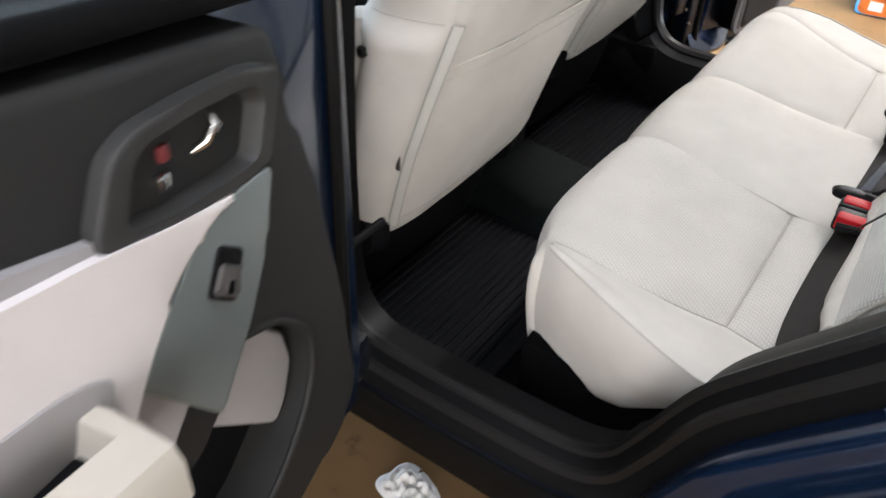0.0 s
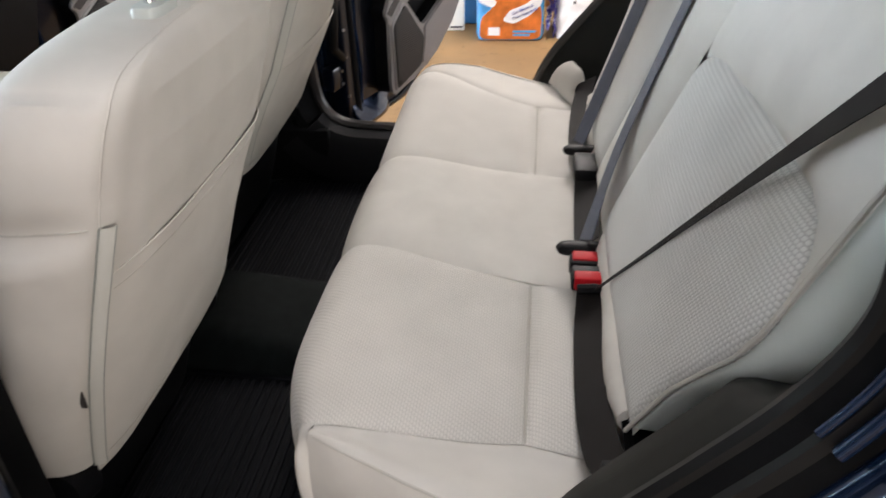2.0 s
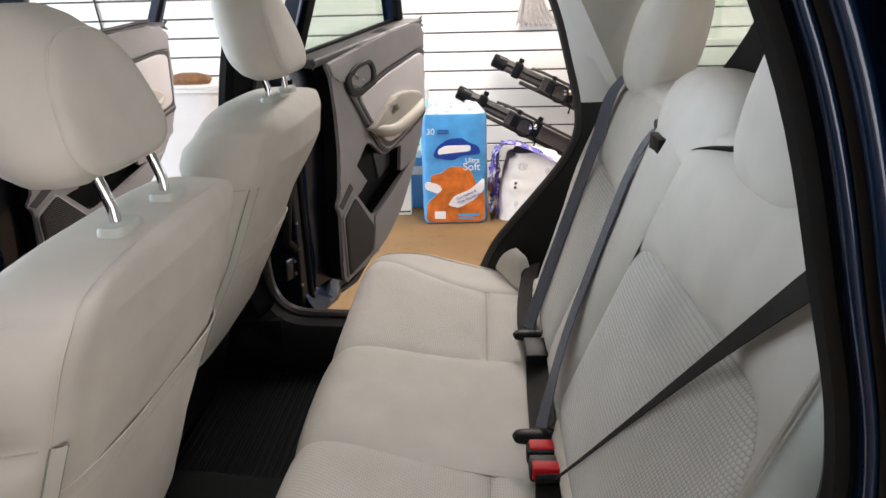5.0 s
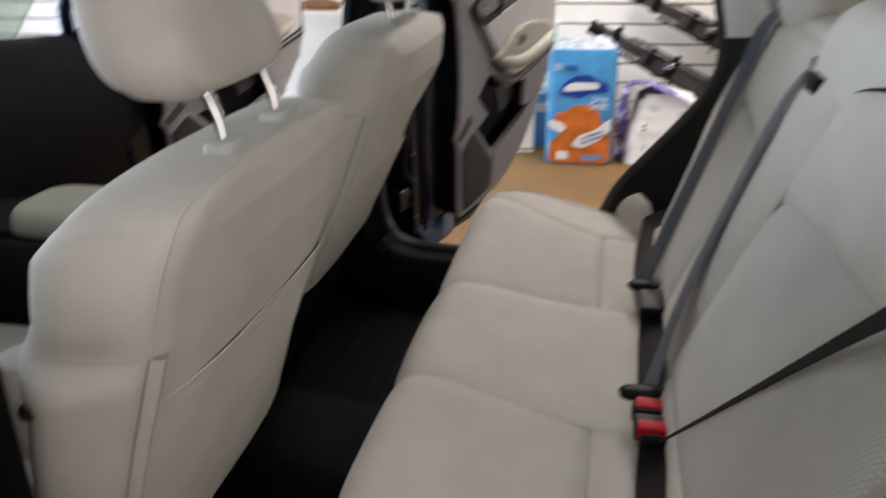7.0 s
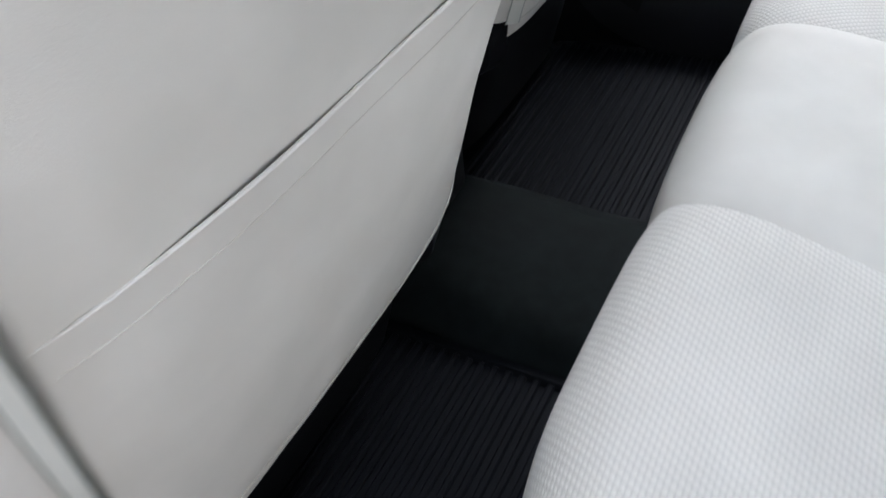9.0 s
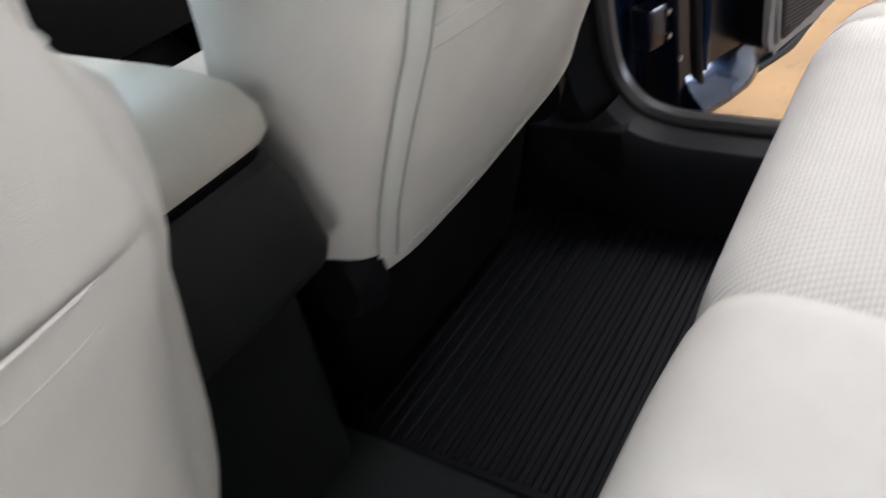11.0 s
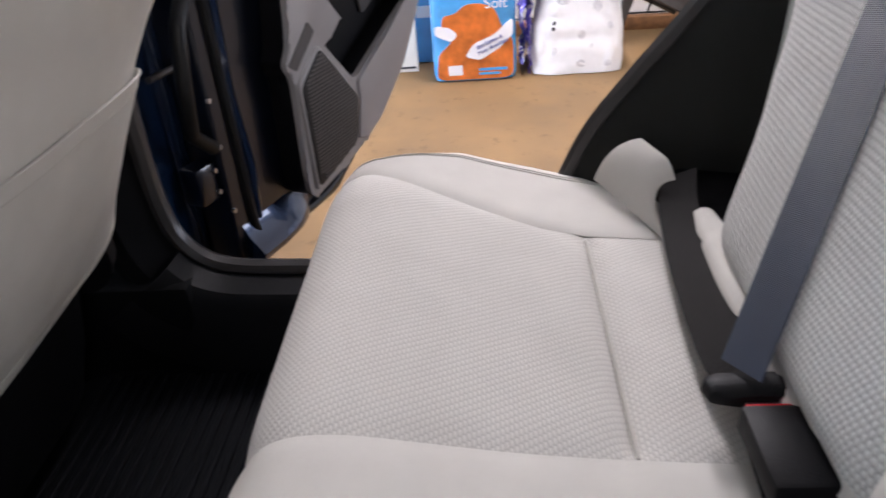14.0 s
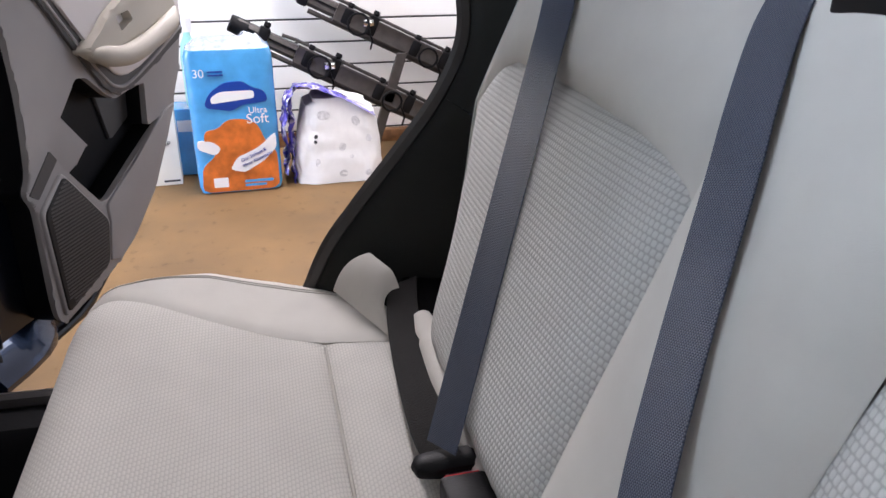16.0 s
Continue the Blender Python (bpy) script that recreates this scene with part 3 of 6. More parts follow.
# ---- rear bench ----
# cushion profile from the back edge over the crest and down the front face: run, y, z
PROFILE = [(-0.50, 0.700), (-0.455, 0.708), (-0.41, 0.712), (-0.36, 0.716), (-0.30, 0.722), (-0.24, 0.730), (-0.18, 0.740), (-0.13, 0.749), (-0.092, 0.752), (-0.064, 0.748), (-0.042, 0.736), (-0.026, 0.715), (-0.017, 0.68), (-0.016, 0.63), (-0.026, 0.57), (-0.043, 0.52)]
PROF = spline([(0, y, z) for y, z in PROFILE], 6)
RUN = [0.0]
for a, b in zip(PROF, PROF[1:]):
    RUN.append(RUN[-1] + (b - a).length)
TOTAL = RUN[-1]


def profile(s):
    """Place and outward normal at a run of s metres from the back edge."""
    s = min(max(s, 0), TOTAL - 1e-6)
    k = max(i for i in range(len(RUN)) if RUN[i] <= s)
    k = min(k, len(PROF) - 2)
    g = (s - RUN[k]) / (RUN[k + 1] - RUN[k])
    p = PROF[k].lerp(PROF[k + 1], g)
    d = (PROF[k + 1] - PROF[k]).normalized()
    return p, Vector((0, -d.z, d.y))


def run_at(y):
    return min(range(len(PROF)), key=lambda i: abs(PROF[i].y - y) + (0 if PROF[i].z > 0.70 else 9))


S_SEAM = RUN[run_at(-0.36)]
S_CREST = RUN[run_at(-0.064)]


def puff(d, depth, r):
    """How far a stuffed panel drops within r of its seam."""
    return -depth * math.exp(-((max(d, 0) / r) ** 1.2))


def end_line(s, side=1):
    """The seam between a woven panel and the end bolster: distance from the middle."""
    far = ((0, 0.562), (S_SEAM, 0.566), (S_SEAM + 0.05, 0.578), (S_SEAM + 0.1, 0.597), (S_SEAM + 0.15, 0.615), (S_SEAM + 0.2, 0.635), (S_CREST - 0.02, 0.668), (S_CREST + 0.03, 0.672), (TOTAL, 0.662))
    near = ((0, 0.566), (S_SEAM, 0.544), (S_SEAM + 0.1, 0.560), (S_SEAM + 0.2, 0.580), (S_CREST - 0.02, 0.594), (S_CREST + 0.03, 0.596), (S_CREST + 0.10, 0.590), (TOTAL, 0.560))
    return lerp(far if side > 0 else near, s)


def rise(x, y, z):
    """The cushion's front corners stand higher than its middle."""
    t = min(1, max(0, (y + 0.34) / 0.24))
    return (0.022 if x < 0 else 0.014) * min(1, max(0, (abs(x) - 0.36) / 0.23)) ** 1.5 * t * t * (3 - 2 * t) * min(1, max(0, (z - 0.56) / 0.17))


def inner_line(s, side=1):
    far = ((0, 0.196), (S_SEAM, 0.196), (S_CREST - 0.06, 0.196), (S_CREST + 0.02, 0.194), (TOTAL, 0.18))
    near = ((0, 0.196), (S_SEAM, 0.196), (S_CREST - 0.06, 0.158), (S_CREST + 0.02, 0.150), (TOTAL, 0.14))
    return lerp(far if side > 0 else near, s)


def outer_line(s, side=1):
    """The rounded plan of the bench's end."""
    far = ((0, 0.668), (0.05, 0.698), (0.12, 0.738), (S_SEAM + 0.06, 0.762), (S_SEAM + 0.16, 0.770), (S_CREST - 0.1, 0.752), (S_CREST - 0.03, 0.708), (S_CREST + 0.06, 0.69), (TOTAL, 0.675))
    return lerp(far, s)


def corner_pull(y):
    """How far the driver side front corner of the cushion is drawn back."""
    return lerp(((-0.25, 0.0), (-0.15, 0.003), (-0.09, 0.014), (-0.06, 0.030), (-0.035, 0.050), (-0.016, 0.062)), y)


def drawn_back(x, s, y, side):
    """The same draw, faded out towards the middle of the bench."""
    if side > 0:
        return 0.0
    return corner_pull(y) * min(1, max(0, (x - 0.33) / (end_line(s, side) - 0.33))) ** 2.4


def bench_panel(name, side, lo, hi, s0, s1, mat, parent, bulge=0.006, nu=40, nv=60, label="", depth=0.008):
    def place(a, b):
        s = s0 + (s1 - s0) * b
        x0, x1 = lo(s, side), hi(s, side)
        x = x0 + (x1 - x0) * a
        p, n = profile(s)
        da, db = min(x - x0, x1 - x), min(s - s0, s1 - s)
        off = puff(da, depth, 0.018) + min(1, da / 0.025 + 0.15) * puff(db if s1 < TOTAL - 0.01 or b < 0.5 else 1, depth * 2.8, 0.013)
        off += bulge * math.sin(math.pi * a) * math.sin(math.pi * min(max(b, 0.02), 0.98))
        off += 0.0012 * noise.noise(Vector((x * 9, s * 9, 3.1 * side)))
        return Vector((side * x, -drawn_back(x, s, p.y, side), rise(side * x, p.y, p.z))) + p + n * off
    bm = sheet(place, nu, nv, uv=lambda a, b: (lo(s0 + (s1 - s0) * b, side) * (1 - a) + hi(s0 + (s1 - s0) * b, side) * a, s0 + (s1 - s0) * b))
    return part(name, bm, mat, parent, label)


bench = thing("rear_bench", (0, 0, 0), "pale beige cloth rear bench seat with woven inserts", "car seat")
for side in (-1, 1):
    bench_panel("seat_insert", side, inner_line, end_line, S_SEAM, TOTAL, WEAVE, bench, 0.004, 44, 80, "pale woven cushion insert", 0.0045)
    bench_panel("rear_band", side, inner_line, end_line, 0, S_SEAM, WEAVE, bench, 0.003, 44, 20, "pale woven rear cushion band", 0.0045)

    def end_top(a, b, side=side):
        s = TOTAL * b
        x0, x1 = end_line(s, side), outer_line(s, side)
        p, n = profile(s)
        lift = 0.008 * math.sin(math.pi * min(1, b * 1.05)) * min(1, a / 0.62) ** 1.5
        pull = corner_pull(p.y) * 0.4
        up = rise(x0, p.y, p.z)
        if a <= 0.55:
            t = a / 0.55
            x = x0 + (x1 - x0) * t
            off = puff(x - x0, 0.004, 0.010) + lift * (1 if b < 0.7 else 0.4) - 0.010 * max(0, t - 0.8) ** 2 / 0.04
            return Vector((side * x, -pull * t ** 1.6, up)) + p + n * off
        t = (a - 0.55) / 0.45
        edge = p + n * (lift * (1 if b < 0.7 else 0.4) - 0.010)
        ang = min(1, t / 0.2) * math.pi / 2
        r = min(1, max(0, t - 0.2) / 0.62)
        under = max(0, t - 0.82) / 0.18
        x = x1 + 0.016 * math.sin(ang) - 0.05 * r - 0.16 * under
        low = lerp(((0, 0.66), (0.12, 0.680), (S_SEAM + 0.08, 0.662), (S_CREST - 0.06, 0.622), (S_CREST + 0.05, 0.58), (TOTAL, 0.55)), s)
        top = edge.z + up - 0.018 * (1 - math.cos(ang))
        z = top - (1 - math.cos(math.pi * r * 0.5)) * 0.35 * max(0, top - low) - r * 0.65 * max(0, top - low) - 0.02 * under
        return Vector((side * x, edge.y - pull * (1 + 0.08 * r), z))

    # driver side end: run from the front corner backward; the seam, a soft fold, a stitched crest and the face below it
    FRONT_S = S_CREST - 0.030

    def end_near(a, b):
        s = FRONT_S * (1 - b)
        p, n = profile(s)
        seam = Vector((-end_line(s, -1), p.y - corner_pull(p.y), p.z + rise(-0.6, p.y, p.z) - 0.003))
        k = min(1, max(0, (-0.092 - seam.y) / 0.31))
        crest = Vector((-lerp(((0, 0.601), (0.15, 0.622), (0.41, 0.651), (0.70, 0.681), (0.88, 0.690), (1.0, 0.684)), k), seam.y + 0.004 * (1 - k), lerp(((0, 0.774), (0.15, 0.769), (0.41, 0.757), (0.70, 0.745), (0.92, 0.730), (1.0, 0.722)), k)))
        foot = Vector((-lerp(((0, 0.585), (0.25, 0.612), (0.6, 0.640), (1.0, 0.664)), k), seam.y + lerp(((0, 0.006), (0.3, 0.0), (1, 0.02)), k), lerp(((0, 0.545), (0.2, 0.525), (0.42, 0.527), (0.62, 0.556), (0.8, 0.606), (1.0, 0.664)), k)))
        wob = 0.0015 * noise.noise(Vector((a * 6, b * 5, 2.2)))
        if a < 0.42:
            t = a / 0.42
            q = seam.lerp(crest, t)
            dip = -0.006 * math.sin(math.pi * min(1, t / 0.62)) if t < 0.62 else 0.004 * math.sin(math.pi * (t - 0.62) / 0.38)
            return q + Vector((0, 0, dip * min(1, k * 4) - 0.004 * math.exp(-t / 0.03) + wob))
        t = (a - 0.42) / 0.58
        q = crest.lerp(foot, t)
        belly = math.sin(math.pi * min(1, t) ** 0.8) * lerp(((0, 0.010), (0.2, 0.018), (0.6, 0.020), (1.0, 0.006)), k)
        tuck = max(0, t - 0.86) / 0.14
        return q + Vector((-belly + 0.05 * tuck ** 2 + wob, 0.006 * math.sin(math.pi * t) * (1 - k), -0.004 * tuck))
    if side > 0:
        part("end_bolster", sheet(end_top, 46, 70, uv=lambda a, b: (a * 0.2, b * TOTAL)), CLOTH, bench, "smooth pale end bolster")
        for a0 in (0.44, 0.462):
            part("crest_stitch", tube([end_top(a0, 0.16 + 0.62 * k / 40) + Vector((0, 0, 0.0004)) for k in range(41)], 0.0008, 6), THREAD, bench)
    else:
        part("end_bolster", sheet(end_near, 60, 60, uv=lambda a, b: (a * 0.3, b * FRONT_S)), CLOTH, bench, "smooth pale end bolster")
        part("crest_stitch", tube([end_near(0.425, 0.02 + 0.96 * k / 40) + Vector((-0.0005, 0, 0.0006)) for k in range(41)], 0.0011, 6), THREAD, bench)

        # the rounded front corner, from the woven front face round to the end's own face
        def corner(a, b):
            s = FRONT_S + (TOTAL - FRONT_S) * b
            p, n = profile(s)
            x = end_line(s, -1)
            start = Vector((-x, p.y - drawn_back(x, s, p.y, -1), p.z + rise(-x, p.y, p.z)))
            t = 0.42 + 0.58 * b
            stop = end_near(t, 0.0)
            q = start.lerp(stop, a)
            return q + Vector((-0.010, 0.008, 0)) * math.sin(math.pi * a) * min(1, b * 4)
        part("front_corner", sheet(corner, 12, 40), CLOTH, bench, "smooth pale rounded corner")
    # low soft flap at the cushion's rear corner
    def flap(a, b, side=side):
        y1 = 0.0 if side > 0 else -0.022
        p0 = Vector((0.690, -0.385, 0.730)).lerp(Vector((0.556, -0.455, 0.708)), a)
        p1 = Vector((0.686, -0.408 + y1, 0.770)).lerp(Vector((0.602, -0.452 + y1, 0.752)), a)
        p2 = Vector((0.676, -0.440 + y1, 0.796)).lerp(Vector((0.600, -0.472 + y1, 0.788)), a)
        q = p0 * (1 - b) ** 2 + (2 * p1 - 0.5 * (p0 + p2)) * 2 * b * (1 - b) + p2 * b * b
        q += Vector((0, 0.004, 0.008)) * math.sin(math.pi * b) * math.sin(math.pi * (0.15 + 0.7 * a))
        q.z -= 0.020 * max(0, abs(a - 0.4) - 0.3) ** 2 / 0.09 * b
        return Vector((side * q.x, q.y, q.z))
    part("corner_flap", sheet(flap, 24, 20), CLOTH, bench, "soft pale corner flap")
bench_panel("center_panel", 1, lambda s, q: -inner_line(s, -1), inner_line, 0, TOTAL, CLOTH, bench, 0.008, 40, 90, "smooth pale middle cushion", 0.0045)

# stitched seam cords along the cushion
for side in (-1, 1):
    for name, line, s0, s1, r in (("seam", end_line, 0, S_CREST - 0.03, 0.0012),):
        pts = []
        for k in range(41):
            s = s0 + (s1 - s0) * k / 40
            p, n = profile(s)
            x = line(s, side)
            back = drawn_back(x, s, p.y, side)
            pts.append(Vector((side * x, -back, rise(side * x, p.y, p.z))) + p + n * -0.006)
        part(name, tube(pts, r, 6), THREAD, bench)

for side in (-1, 1):
    pts = []
    for k in range(31):
        x = 0.20 + (0.56 - 0.20) * k / 30
        p, n = profile(S_SEAM)
        pts.append(Vector((side * x, 0, 0)) + p + n * -0.0085)
    part("seam", tube(pts, 0.0022, 6), THREAD, bench)


def under(a, b):
    s = TOTAL * b
    p, n = profile(s)
    x = -end_line(s, -1) * (1 - a) + end_line(s) * a
    return Vector((x, -drawn_back(-x, s, p.y, -1) if x < 0 else 0, rise(x, p.y, p.z))) + p - n * 0.013


part("cushion_core", sheet(under, 30, 60), CLOTH, bench)

# backrest: lean, places from x and height
LEAN = 0.41


def back_edge(z):
    """Half width of the backrest's front face, cut in towards its foot."""
    return lerp(((0.76, 0.572), (0.80, 0.580), (0.865, 0.596), (0.92, 0.625), (0.96, 0.648), (1.0, 0.657), (1.25, 0.657)), z)


def back_place(x, z, off=0.0):
    n = Vector((0, 1, LEAN)).normalized()
    bow = 0.010 * math.cos(min(1, abs(x) / 0.75) * math.pi / 2)
    if x > 0.3:
        # the passenger side edge is cut in further towards its foot
        x = 0.3 + (x - 0.3) * (lerp(((0.76, 0.43), (0.80, 0.445), (0.865, 0.475), (0.92, 0.52), (0.96, 0.552), (1.0, 0.59), (1.035, 0.616), (1.08, 0.614), (1.25, 0.60)), z) - 0.3) / (back_edge(z) - 0.3)
    return Vector((x, -0.468 - LEAN * (z - 0.76), z)) + n * (off + bow - 0.004)


def insert_top(x):
    """The arched upper edge of a woven backrest insert, x from the middle outward."""
    return lerp(((0.098, 1.058), (0.112, 1.072), (0.15, 1.083), (0.20, 1.090), (0.345, 1.097), (0.463, 1.099), (0.56, 1.096), (0.60, 1.085), (0.63, 1.058), (0.645, 1.0)), x)


def back_panel(name, side, x0, x1, lo, hi, mat, bulge, nu=44, nv=56, label="", sign=1):
    def place(a, b):
        x = x0 + (x1 - x0) * a
        zl, zh = lo(x), hi(x)
        z = zl + (zh - zl) * b
        d = min(x - x0, x1 - x)
        off = puff(d, 0.008, 0.016) + puff(min(z - zl, zh - z), 0.008, 0.014) + bulge * math.sin(math.pi * a) ** 0.7 * math.sin(math.pi * b) ** 0.5
        off += 0.0015 * noise.noise(Vector((x * 8, z * 8, 7 + side)))
        return back_place(side * x, z, off)
    return part(name, sheet(place, nu, nv, uv=lambda a, b: (x0 + (x1 - x0) * a, lo(x0 + (x1 - x0) * a) * (1 - b) + hi(x0 + (x1 - x0) * a) * b)), mat, bench, label)


TOPZ = 1.255


def insert_foot(x):
    return lerp(((0.562, 0.775), (0.568, 0.80), (0.584, 0.865), (0.613, 0.92), (0.634, 0.955), (0.645, 1.0)), x)


for side in (-1, 1):
    back_panel("back_insert", side, 0.098, 0.645, insert_foot, insert_top, WEAVE_BACK, 0.012, 110, 70, "pale woven arched backrest insert")
    back_panel("back_upper", side, 0.098, 0.66, insert_top, lambda x: TOPZ - 0.05 * max(0, (x - 0.5) / 0.16) ** 2, CLOTH, 0.010, 60, 30, "smooth pale upper backrest")

    def wing(a, b, side=side):
        z = 0.79 + 0.46 * b
        w = lerp(((0.78, 0.006), (0.87, 0.014), (0.95, 0.030), (1.0, 0.055), (1.05, 0.078), (1.1, 0.085), (1.18, 0.070), (1.25, 0.04)), z)
        p = back_place(side * (back_edge(z) - 0.002), z, -0.004)
        ang = a * math.pi * 0.62
        w *= 1.0 if side < 0 else 0.25
        return p + Vector((side * w * math.sin(ang), -0.11 * (1 - math.cos(ang)), 0.0)) + Vector((0, 0.006 * math.sin(math.pi * a), 0))
    part("back_wing", sheet(wing, 20, 36), CLOTH_SIDE, bench, "smooth pale grey-green backrest wing")
    pipe = [back_place(side * back_edge(z), z, 0.003) for z in [0.78 + 0.47 * k / 60 for k in range(61)]]
    if side < 0:
        part("back_piping", tube(pipe, 0.0030, 7), THREAD, bench, "raised stitched piping")

    def top_roll(a, b, side=side):
        x = side * (0.02 + 0.63 * a)
        ang = b * math.pi * 0.9
        z = TOPZ - 0.05 * max(0, (abs(x) - 0.5) / 0.16) ** 2
        p = back_place(x, z, -0.006)
        return p + Vector((0, -0.07 * (1 - math.cos(ang)), 0.030 * math.sin(ang)))
    part("back_top", sheet(top_roll, 24, 14), CLOTH, bench)
    roll = []
    for k in range(41):
        t = k / 40
        x = 0.115 + 0.42 * t
        r = (0.021 if side > 0 else 0.028) * min(1, 0.45 + 4 * t, 0.70 + 2.5 * (1 - t)) + 0.0012 * math.sin(21 * x + side) - 0.004 * math.exp(-((t - 0.86) / 0.015) ** 2) - 0.003 * math.exp(-((t - 0.33) / 0.015) ** 2)
        roll.append(((side * x, -0.489 + 0.002 * math.sin(19 * x + side), (0.750 if side > 0 else 0.757) + 0.002 * math.sin(23 * x)), r))
    part("base_roll", tube([p for p, r in roll], [r for p, r in roll], 16), CLOTH, bench, "soft pale roll at the backrest's foot")
back_panel("back_middle", 1, -0.098, 0.098, lambda x: 0.775, lambda x: TOPZ, CLOTH, 0.012, 24, 60, "smooth pale middle backrest")
part("back_core", sheet(lambda a, b: back_place((2 * a - 1) * (back_edge(0.76 + 0.48 * b) - 0.01), 0.76 + 0.48 * b, -0.016), 20, 20), CLOTH, bench)
part("back_shell", box(-0.62, 0.62, -0.80, -0.72, 0.78, 1.2, 0.03), TRIM, bench)


def headrest(parent, cx, cy, z0, z1, hx, hy, mat, lean=0.18, name="headrest", label=""):
    """A stuffed headrest, narrower at the top, with a soft rounded crown."""
    rings = []
    m = 18
    for k in range(m + 1):
        t = k / m
        e = (1 - abs(2 * t - 1) ** 4.5) ** 0.42
        w = hx * (0.93 + 0.10 * math.sin(math.pi * t) - 0.16 * t) * max(e, 0.05)
        d = hy * (0.85 + 0.3 * math.sin(math.pi * (t * 0.8 + 0.1))) * max(e, 0.05)
        z = z0 + (z1 - z0) * t
        rings.append([(x, y, z) for x, y in squircle(cx, cy - lean * (z - z0), w, d, 40, 2.9)])
    return part(name, loft(rings), mat, parent, label)


for x, z0, z1, hx, hy in ((0.385, 1.232, 1.475, 0.128, 0.058), (-0.035, 1.185, 1.336, 0.190, 0.058), (-0.385, 1.215, 1.475, 0.135, 0.060)):
    headrest(bench, x, -0.70, z0, z1, hx, hy, CLOTH, 0.25)
    for dx in (-0.05, 0.05):
        part("headrest_post", tube([(x + dx, -0.695, 1.2), (x + dx, -0.71, z0 + 0.06)], 0.006, 10), CHROME, bench, "chrome headrest post")
# a solid dark cord stands in for the gap's shade
part("headrest_gap_shade", tube(spline([(-0.165, -0.6465, 1.240), (-0.195, -0.648, 1.249), (-0.225, -0.652, 1.256), (-0.255, -0.657, 1.262), (-0.29, -0.665, 1.268)], 5), [0.0006 + 0.0034 * k / 20 for k in range(21)], 8), TRIM, bench, "dark cord for the shaded gap under the middle headrest")


# ---- front seats ----
def front_headrest(parent, z0, z1, yc):
    """A headrest that leans forward: an arched rear panel with a ridged edge, and a gusset that rises to the crown."""
    def arch(half, ztop, zlow, n=56):
        zc, h = (zlow + ztop) / 2, (ztop - zlow) / 2
        pts = []
        for k in range(n):
            a = 2 * math.pi * k / n
            c, q = math.cos(a), math.sin(a)
            p = 3.0 if q > 0 else 4.5
            x, z = math.copysign(abs(c) ** (2 / p), c), math.copysign(abs(q) ** (2 / p), q)
            x *= 1.0 - 0.36 * max(0, (z + 0.5) / 1.5) ** 1.25 - 0.03 * max(0, -z) ** 3
            pts.append((x * half, zc + z * h))
        return pts
    rings = []
    zm = (z0 + z1) / 2
    for y, half, drop, foot, shrink in ((-0.063, 0.116, 0.030, 0.006, 0.12), (-0.063, 0.116, 0.030, 0.006, 0.40), (-0.0615, 0.116, 0.030, 0.006, 0.70), (-0.0585, 0.116, 0.030, 0.006, 0.90), (-0.0555, 0.117, 0.029, 0.006, 0.965), (-0.050, 0.118, 0.028, 0.005, 1.0), (-0.046, 0.119, 0.027, 0.004, 1.0), (-0.038, 0.123, 0.020, 0.0, 1.0), (-0.022, 0.135, 0.008, -0.006, 1.0), (-0.005, 0.142, 0.001, -0.008, 1.0), (0.015, 0.142, 0.001, -0.008, 1.0), (0.035, 0.134, 0.010, 0.0, 1.0), (0.048, 0.118, 0.022, 0.012, 1.0), (0.055, 0.098, 0.036, 0.026, 1.0), (0.058, 0.06, 0.06, 0.05, 1.0), (0.059, 0.015, 0.085, 0.08, 1.0)):
        rings.append([(x * shrink, yc + y + 0.30 * (zm + (z - zm) * shrink - z0), zm + (z - zm) * shrink) for x, z in arch(half, z1 - drop, z0 + foot)])
    head = part("headrest", loft(rings), CLOTH, parent, "pale stitched headrest")
    loop = [(x, yc - 0.0505 + 0.30 * (z - z0), z) for x, z in arch(0.1178, z1 - 0.0282, z0 + 0.0052)]
    part("headrest_seam", tube(loop + loop[:1], 0.0016, 6), CLOTH, head)


